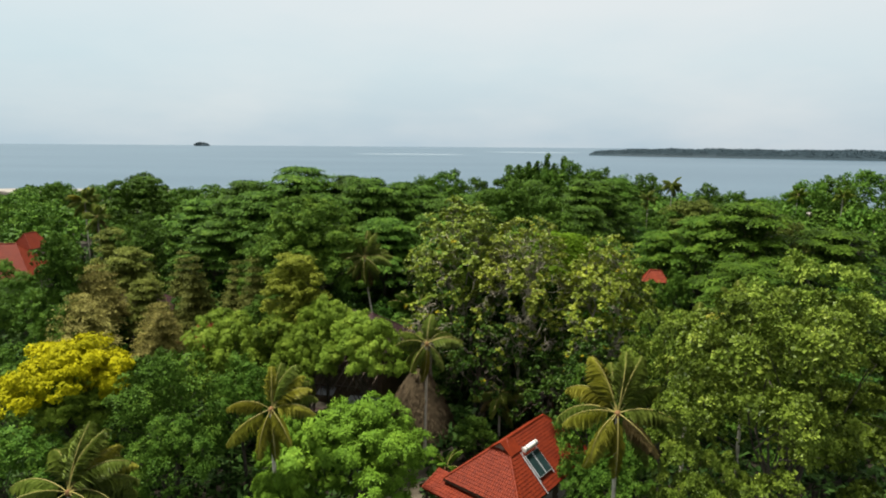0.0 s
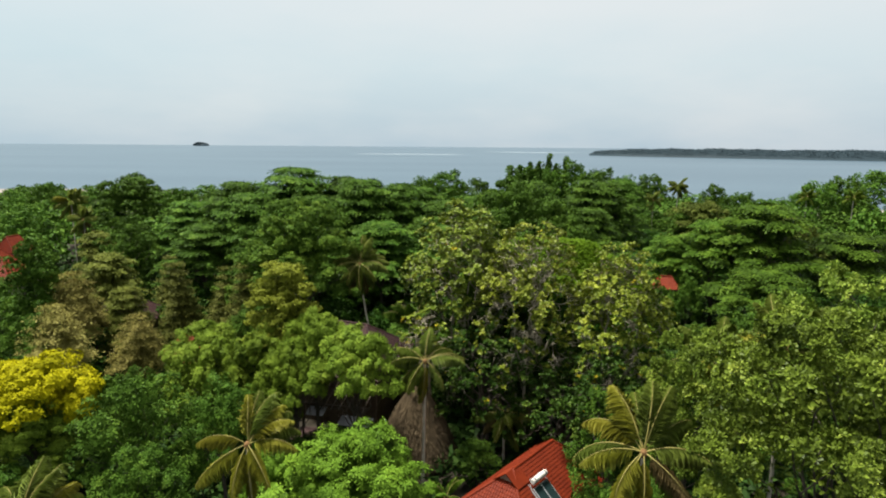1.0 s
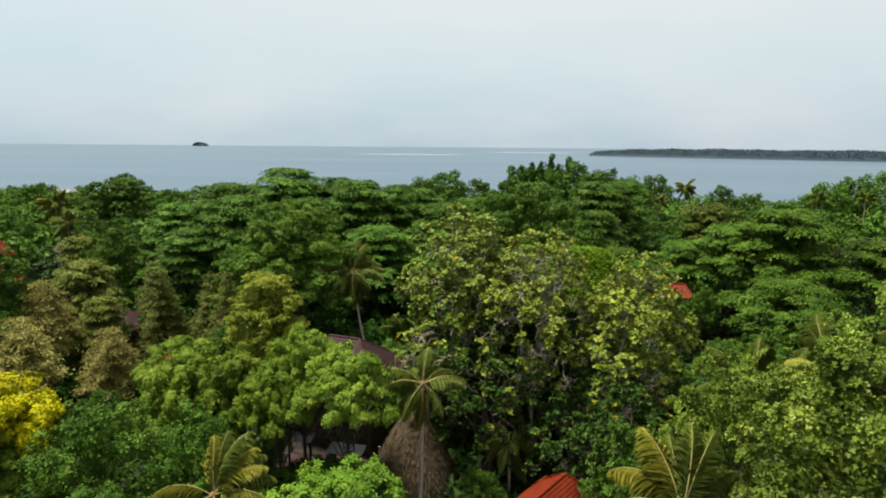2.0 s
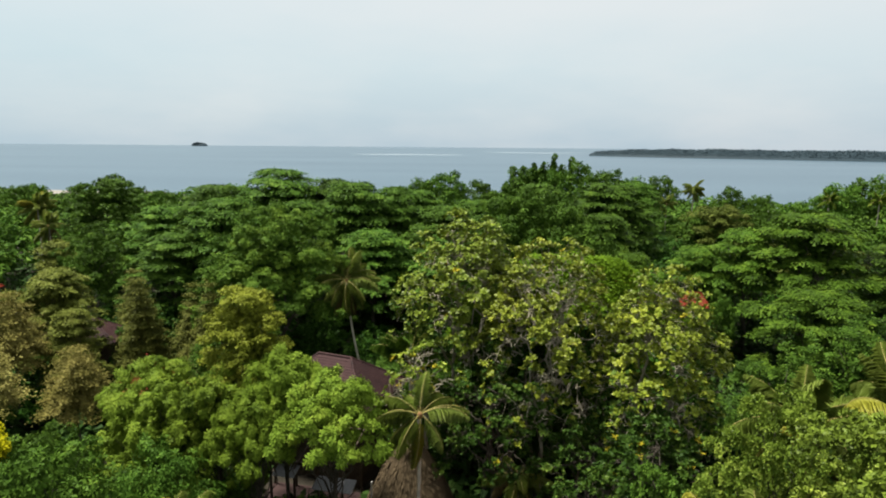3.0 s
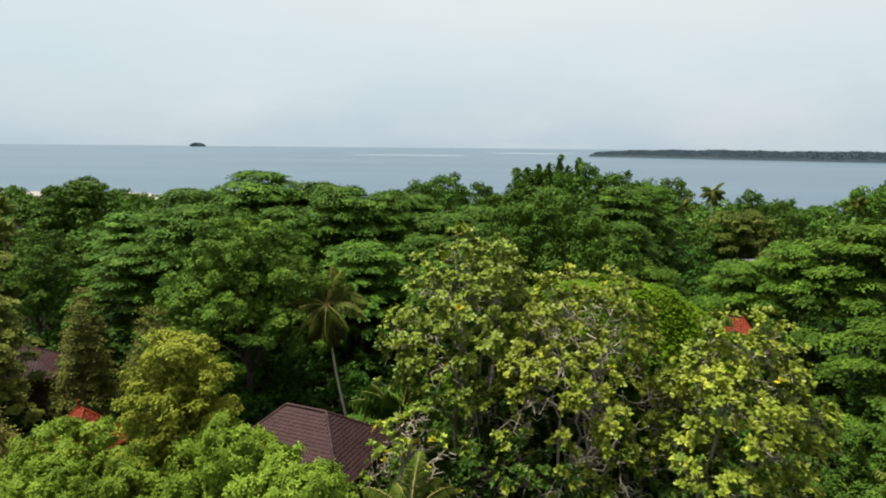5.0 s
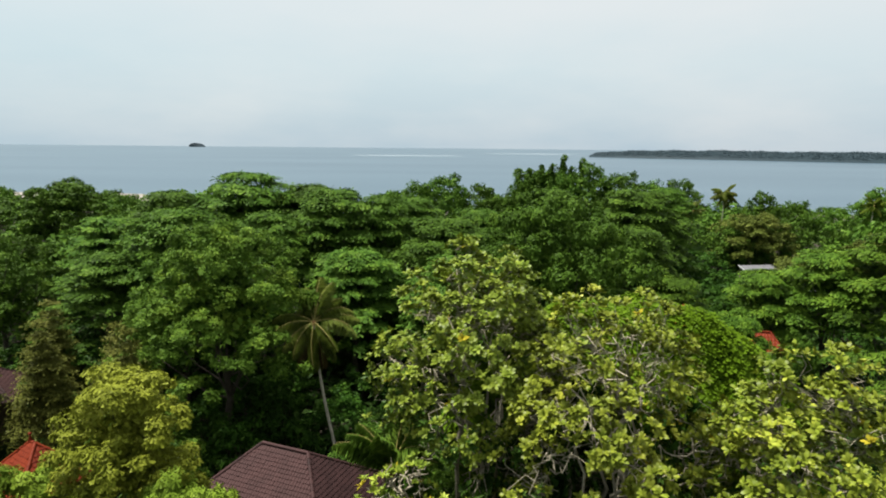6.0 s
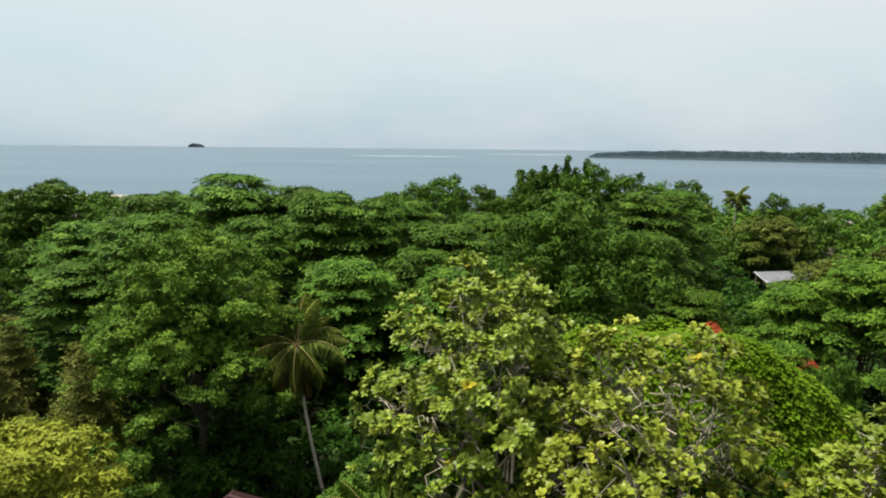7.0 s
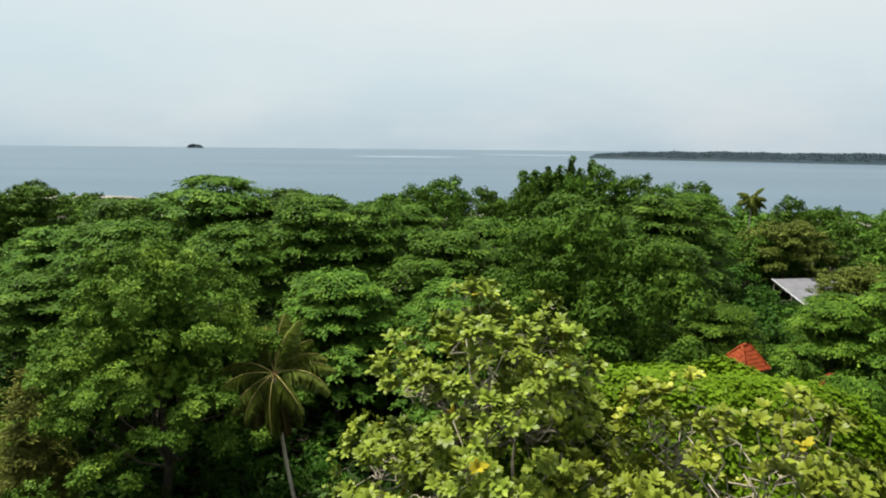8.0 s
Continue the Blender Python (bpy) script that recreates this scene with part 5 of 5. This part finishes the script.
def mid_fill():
    """Lower trees that close the gaps between the tall ones; dark leaves stand for shade."""
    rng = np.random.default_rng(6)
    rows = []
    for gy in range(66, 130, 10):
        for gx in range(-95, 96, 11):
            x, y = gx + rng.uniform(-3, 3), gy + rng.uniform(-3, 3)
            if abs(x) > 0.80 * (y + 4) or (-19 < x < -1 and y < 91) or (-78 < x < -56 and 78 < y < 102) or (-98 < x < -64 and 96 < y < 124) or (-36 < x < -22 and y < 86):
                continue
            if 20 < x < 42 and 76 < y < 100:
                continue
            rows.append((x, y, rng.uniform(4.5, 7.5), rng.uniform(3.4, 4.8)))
    # dark crowns added behind the rosette trees, where there is only shade
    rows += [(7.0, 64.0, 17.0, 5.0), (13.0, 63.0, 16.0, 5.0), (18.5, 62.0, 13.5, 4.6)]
    # more dark trees, added to stand for black shade beside the great tree
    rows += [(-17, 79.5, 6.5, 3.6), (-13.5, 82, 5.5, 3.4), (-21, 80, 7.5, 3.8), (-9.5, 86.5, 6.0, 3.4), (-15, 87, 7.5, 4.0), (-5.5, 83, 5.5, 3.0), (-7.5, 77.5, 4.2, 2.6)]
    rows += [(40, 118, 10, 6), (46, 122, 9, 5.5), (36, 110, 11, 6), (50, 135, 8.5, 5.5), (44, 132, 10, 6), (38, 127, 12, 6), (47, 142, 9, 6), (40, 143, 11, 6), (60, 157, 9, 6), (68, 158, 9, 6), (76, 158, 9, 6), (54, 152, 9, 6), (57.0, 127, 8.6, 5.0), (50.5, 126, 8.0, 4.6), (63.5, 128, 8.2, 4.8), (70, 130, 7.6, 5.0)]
    plant(many(3, lambda g: tree("understorey_tree", "low green tree beneath the tall canopy, leaves coloured dark for shade", "tree", crown_lobed(5, 10, 7, 1700, g, 16, 0.34, 0.8, -0.2, 8),
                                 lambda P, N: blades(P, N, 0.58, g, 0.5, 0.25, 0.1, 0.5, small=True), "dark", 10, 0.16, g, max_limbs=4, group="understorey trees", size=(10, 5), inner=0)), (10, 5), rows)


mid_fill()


def undergrowth():
    rng = np.random.default_rng(8)
    n = 190000
    y = -28 + 190 * rng.uniform(0, 1, n) ** 1.35
    x = rng.uniform(-1, 1, n) * np.maximum(0.85 * (y + 8), 55.0)
    s = np.sin(x * 0.8 + 2 * np.sin(y * 0.33)) * np.sin(y * 0.9 + x * 0.3) + 0.5 * np.sin(x * 2.1 + y * 1.7)
    z = ground_height(x, y) + np.maximum(0.2, 1.2 + 1.0 * s) * rng.uniform(0.15, 1, n) ** 0.5
    keep = ~((np.abs(x + 2.8) < 1.6) & (y > 34) & (y < 55)) & ~((np.abs(x - 6.6) < 6) & (np.abs(y - 45.6) < 6)) & ~((np.abs(x + 10) < 6) & (np.abs(y - 65.5) < 7))
    P = np.stack([x, y, z], 1)[keep]
    N = unit(np.stack([rng.normal(0, 0.4, n), rng.normal(0, 0.4, n), np.ones(n)], 1))[keep]
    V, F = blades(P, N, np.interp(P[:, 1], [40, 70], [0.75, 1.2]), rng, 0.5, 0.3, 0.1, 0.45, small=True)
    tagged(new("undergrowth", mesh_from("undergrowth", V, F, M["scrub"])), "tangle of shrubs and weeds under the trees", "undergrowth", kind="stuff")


undergrowth()


# ---- palms ----
def frond_mesh(L, start, fall, leaf_m, seed):
    """A feathered frond along +x: an arching stalk with two rows of hanging leaflets."""
    rng = np.random.default_rng(seed)
    n = 16
    s = np.linspace(0, 1, n)
    el = np.radians(start - fall * s ** 1.25)
    seg = L / (n - 1)
    x = np.concatenate([[0], np.cumsum(np.cos(el[:-1]) * seg)])
    z = np.concatenate([[0], np.cumsum(np.sin(el[:-1]) * seg)])
    y = 0.06 * L * s ** 2 * rng.normal(0, 1)
    stalk = np.stack([x, y, z], 1)
    tb = Tubes(4)
    tb.add(stalk, np.linspace(0.040, 0.008, n) * (L / 4.2))
    SV = tb.v[0]
    SF = tb.f[0]
    SF = np.concatenate([SF[:, [0, 1, 2]], SF[:, [0, 2, 3]]])
    m = 96
    u = np.linspace(0.14, 0.985, m)
    P = np.stack([np.interp(u, s, stalk[:, i]) for i in range(3)], 1)
    e = np.interp(u, s, el)
    fwd = np.stack([np.cos(e), np.zeros(m), np.sin(e)], 1)
    upv = np.stack([-np.sin(e), np.zeros(m), np.cos(e)], 1)
    limp = 0.15 if start > 55 else 0.55
    PP, DD, NN, LL = [], [], [], []
    for side in (-1, 1):
        sd = np.array([0, side, 0.0])
        sag = limp * rng.uniform(0.7, 1.3, m)[:, None]
        D = fwd * 0.60 + sd * 0.80 - upv * 0.1 - np.array([0, 0, 1.0]) * sag + rng.normal(0, 0.10, (m, 3))
        PP.append(P), DD.append(D), NN.append(upv + sd * 0.35 + fwd * 0.2)
        LL.append(L * (0.09 + 0.20 * np.sin(np.pi * np.clip(u, 0, 1) ** 0.8)) * rng.uniform(0.75, 1.1, m))
    LL = np.concatenate(LL)
    V, F = leaf_arrays(np.concatenate(PP), np.concatenate(DD), np.concatenate(NN), LL, np.full(len(LL), 0.10 * L / 4.2), 0.55, 0.05)
    me = mesh_from("frond", np.concatenate([SV, V]), np.concatenate([SF, F + len(SV)]), [M["rachis"], M[leaf_m]])
    me.polygons.foreach_set("material_index", np.concatenate([np.zeros(len(SF)), np.ones(len(F))]).astype(np.int32))
    return me


FROND_CACHE = {}


def frond(kind, leaf_m, L, v):
    key = (kind, leaf_m, L, v)
    if key not in FROND_CACHE:
        start, fall = {"up": (74, 62), "mid": (48, 88), "wide": (22, 78), "low": (-18, 60), "hang": (-52, 34)}[kind]
        FROND_CACHE[key] = frond_mesh(L, start + 6 * (v - 2), fall + 7 * (v % 3 - 1), leaf_m, 40 + v)
    return FROND_CACHE[key]


def palm(label, x, y, z, L=4.2, leaves=20, leaf_m="palm", gold=0.0, dry=0.15, lean=(0.0, 0.0), seed=1, wind=0.0, hang=0.0, fronds=()):
    """palm > trunk, heart, each frond. z: the height of the crown's heart; fronds: bearing, habit and leaf of each, where known."""
    rng = np.random.default_rng(seed)
    top = tagged(new("palm_tree"), label, "palm", "palms")
    z0 = float(ground_height(np.array(x), np.array(y)))
    top.matrix_basis = pose(x, y, z0)
    h = z - z0
    tb = Tubes(9)
    t = np.linspace(0, 1, 16)
    px = lean[0] * (1 - t) ** 1.6
    py = lean[1] * (1 - t) ** 1.6
    rad = (0.125 + 0.09 * (1 - t) ** 6) * (1 + 0.05 * (np.arange(16) % 2))
    tb.add(np.stack([px, py, -0.3 + (h + 0.3) * t], 1), rad)
    part_mesh("trunk", tb.mesh("trunk", M["palm_bark"]), top, "slim grey ringed trunk")
    hb = bmesh.new()
    bmesh.ops.create_icosphere(hb, subdivisions=2, radius=0.22, matrix=Matrix.Translation((0, 0, h)))
    for v in hb.verts:
        v.co.z = h + (v.co.z - h) * 1.25
        v.co += Vector((v.co.x, v.co.y, 0)) * 0.25 * noise.noise(v.co * 5)
    part("heart", hb, M["husk"], top, "brown fibrous crown heart")
    for az, kind, mm in fronds:
        ob = under(new("frond", frond(kind, mm, L, int(rng.integers(0, 5)))), top)
        ob.matrix_basis = Matrix.LocRotScale((0.08 * math.cos(radians(az)), 0.08 * math.sin(radians(az)), h + 0.1),
                                             Euler((radians(rng.uniform(-14, 14)), 0, radians(az + rng.uniform(-5, 5)))), [rng.uniform(0.88, 1.08)] * 3)
    for i in range(0 if fronds else leaves):
        f = (i + 0.5) / leaves
        f = f + hang * (1 - f)
        kind = "up" if f < 0.25 else "mid" if f < 0.5 else "wide" if f < 0.72 else "low" if f < 0.9 else "hang"
        mm = leaf_m
        if rng.uniform() < gold:
            mm = "palm_gold"
        if f > 0.8 and rng.uniform() < dry * 3:
            mm = "palm_dry"
        ob = under(new("frond", frond(kind, mm, L, int(rng.integers(0, 5)))), top)
        az = i * 137.5 + rng.uniform(-14, 14)
        if wind:
            az += wind * math.sin(radians(az))
        ob.matrix_basis = Matrix.LocRotScale((0.08 * math.cos(radians(az)), 0.08 * math.sin(radians(az)), h + 0.15 - 0.2 * f),
                                             Euler((radians(rng.uniform(-30, 30)), 0, radians(az))), [rng.uniform(0.86, 1.1)] * 3)
    return top


P_, G_, D_ = "palm", "palm_gold", "palm_dry"
palm("coconut palm with golden older fronds beside the red house", 10.9, 32.0, 14.2, 3.8, seed=51, lean=(0.3, 0.2), fronds=(
    (90, "up", P_), (70, "up", P_), (115, "up", G_), (50, "up", P_), (30, "mid", P_), (140, "mid", G_), (5, "wide", P_), (-15, "wide", P_),
    (180, "wide", G_), (165, "wide", P_), (212, "low", G_), (228, "low", G_), (262, "hang", G_), (300, "low", D_), (335, "low", P_)))
palm("coconut palm with yellowing ragged fronds", -11.0, 35.0, 12.9, 3.3, seed=52, lean=(0.1, 0.0), fronds=(
    (95, "up", G_), (75, "up", P_), (60, "up", P_), (45, "up", G_), (30, "up", P_), (40, "mid", P_), (20, "mid", P_), (5, "mid", G_), (60, "mid", P_), (-10, "wide", G_), (180, "wide", G_),
    (215, "low", G_), (250, "hang", G_), (278, "hang", G_), (305, "low", G_)))
palm("bushy coconut palm with wind-swept olive fronds", -24.6, 34.4, 7.2, 4.4, seed=53, lean=(0.5, 0.0), fronds=(
    (90, "up", P_), (70, "up", P_), (50, "up", G_), (30, "up", P_), (110, "up", P_), (60, "mid", P_), (40, "mid", G_), (20, "mid", P_), (80, "mid", P_), (5, "mid", P_), (130, "mid", P_), (100, "mid", G_),
    (-10, "wide", P_), (15, "wide", P_), (-30, "wide", P_), (170, "wide", P_), (190, "wide", G_), (215, "wide", P_), (330, "low", G_), (250, "low", P_)))
palm("coconut palm with a slender straight trunk before the thatched hut", -1.2, 52.4, 11.5, 3.4, seed=54, lean=(-0.2, 0.0), fronds=(
    (90, "up", P_), (150, "mid", P_), (40, "mid", P_), (120, "mid", P_), (65, "mid", P_), (195, "wide", P_), (175, "wide", P_), (-5, "wide", P_), (215, "low", P_),
    (330, "low", P_), (345, "wide", P_), (290, "hang", G_), (240, "low", P_)))
palm("tall coconut palm with dry hanging lower fronds", -11.0, 83.0, 13.9, 4.3, seed=55, lean=(2.6, -1.5), fronds=(
    (90, "up", P_), (70, "up", P_), (110, "up", P_), (40, "up", P_), (60, "mid", P_), (130, "mid", P_), (25, "mid", P_), (95, "mid", P_), (170, "wide", P_), (195, "wide", P_),
    (10, "wide", P_), (345, "wide", P_), (150, "wide", P_), (212, "low", P_), (235, "low", P_), (325, "low", P_), (305, "low", P_), (262, "hang", P_), (285, "hang", D_), (240, "hang", D_), (315, "hang", P_)))
palm("drooping young palm in the shade of the trees", 6.2, 55.6, 5.2, 3.2, 12, hang=0.3, seed=56)
palm("palm with upright green fronds behind the rosette tree", -2.4, 63.0, 11.2, 3.8, seed=57, fronds=tuple(
    (az, kind, "great") for az, kind in ((90, "up"), (20, "up"), (150, "up"), (60, "up"), (250, "up"), (310, "up"), (200, "up"), (175, "mid"), (100, "mid"), (330, "mid"))))
palm("lone coconut palm standing above the shore trees", 65.4, 168.4, 19.0, 3.4, 20, leaf_m="palm", dry=0.0, hang=0.2, seed=58, lean=(-1.0, 0.0))
palm("olive coconut palm among shore trees", -81.5, 134.5, 16.6, 4.4, 18, dry=0.0, gold=0.3, seed=59)
palm("palm with long golden fronds lying over the bushes", 21.5, 46.8, 13.7, 4.2, 16, gold=0.25, seed=60)
palm("palm with green fan of fronds among almond trees", 23.2, 41.0, 16.6, 4.2, 15, gold=0.2, seed=61)
palm("small coconut palm at the edge of the shore wood", 107.0, 178.0, 15.6, 3.1, 12, leaf_m="lime", dry=0.0, seed=62)
palm("coconut palm rising over the far trees", 118.0, 174.0, 15.6, 3.1, 12, leaf_m="lime", dry=0.0, seed=63)
palm("dusky coconut palm by the shore", 60.0, 172.0, 14.6, 3.2, 16, dry=0.0, seed=64)
palm("young stemless palm with bright green upright leaves by the path", 0.7, 48.0, 1.3, 1.9, 9, leaf_m="bright", hang=-0.5, seed=65)
palm("dusky coconut palm half lost in the wood", -74.0, 126.0, 14.0, 3.8, 16, dry=0.1, seed=66)
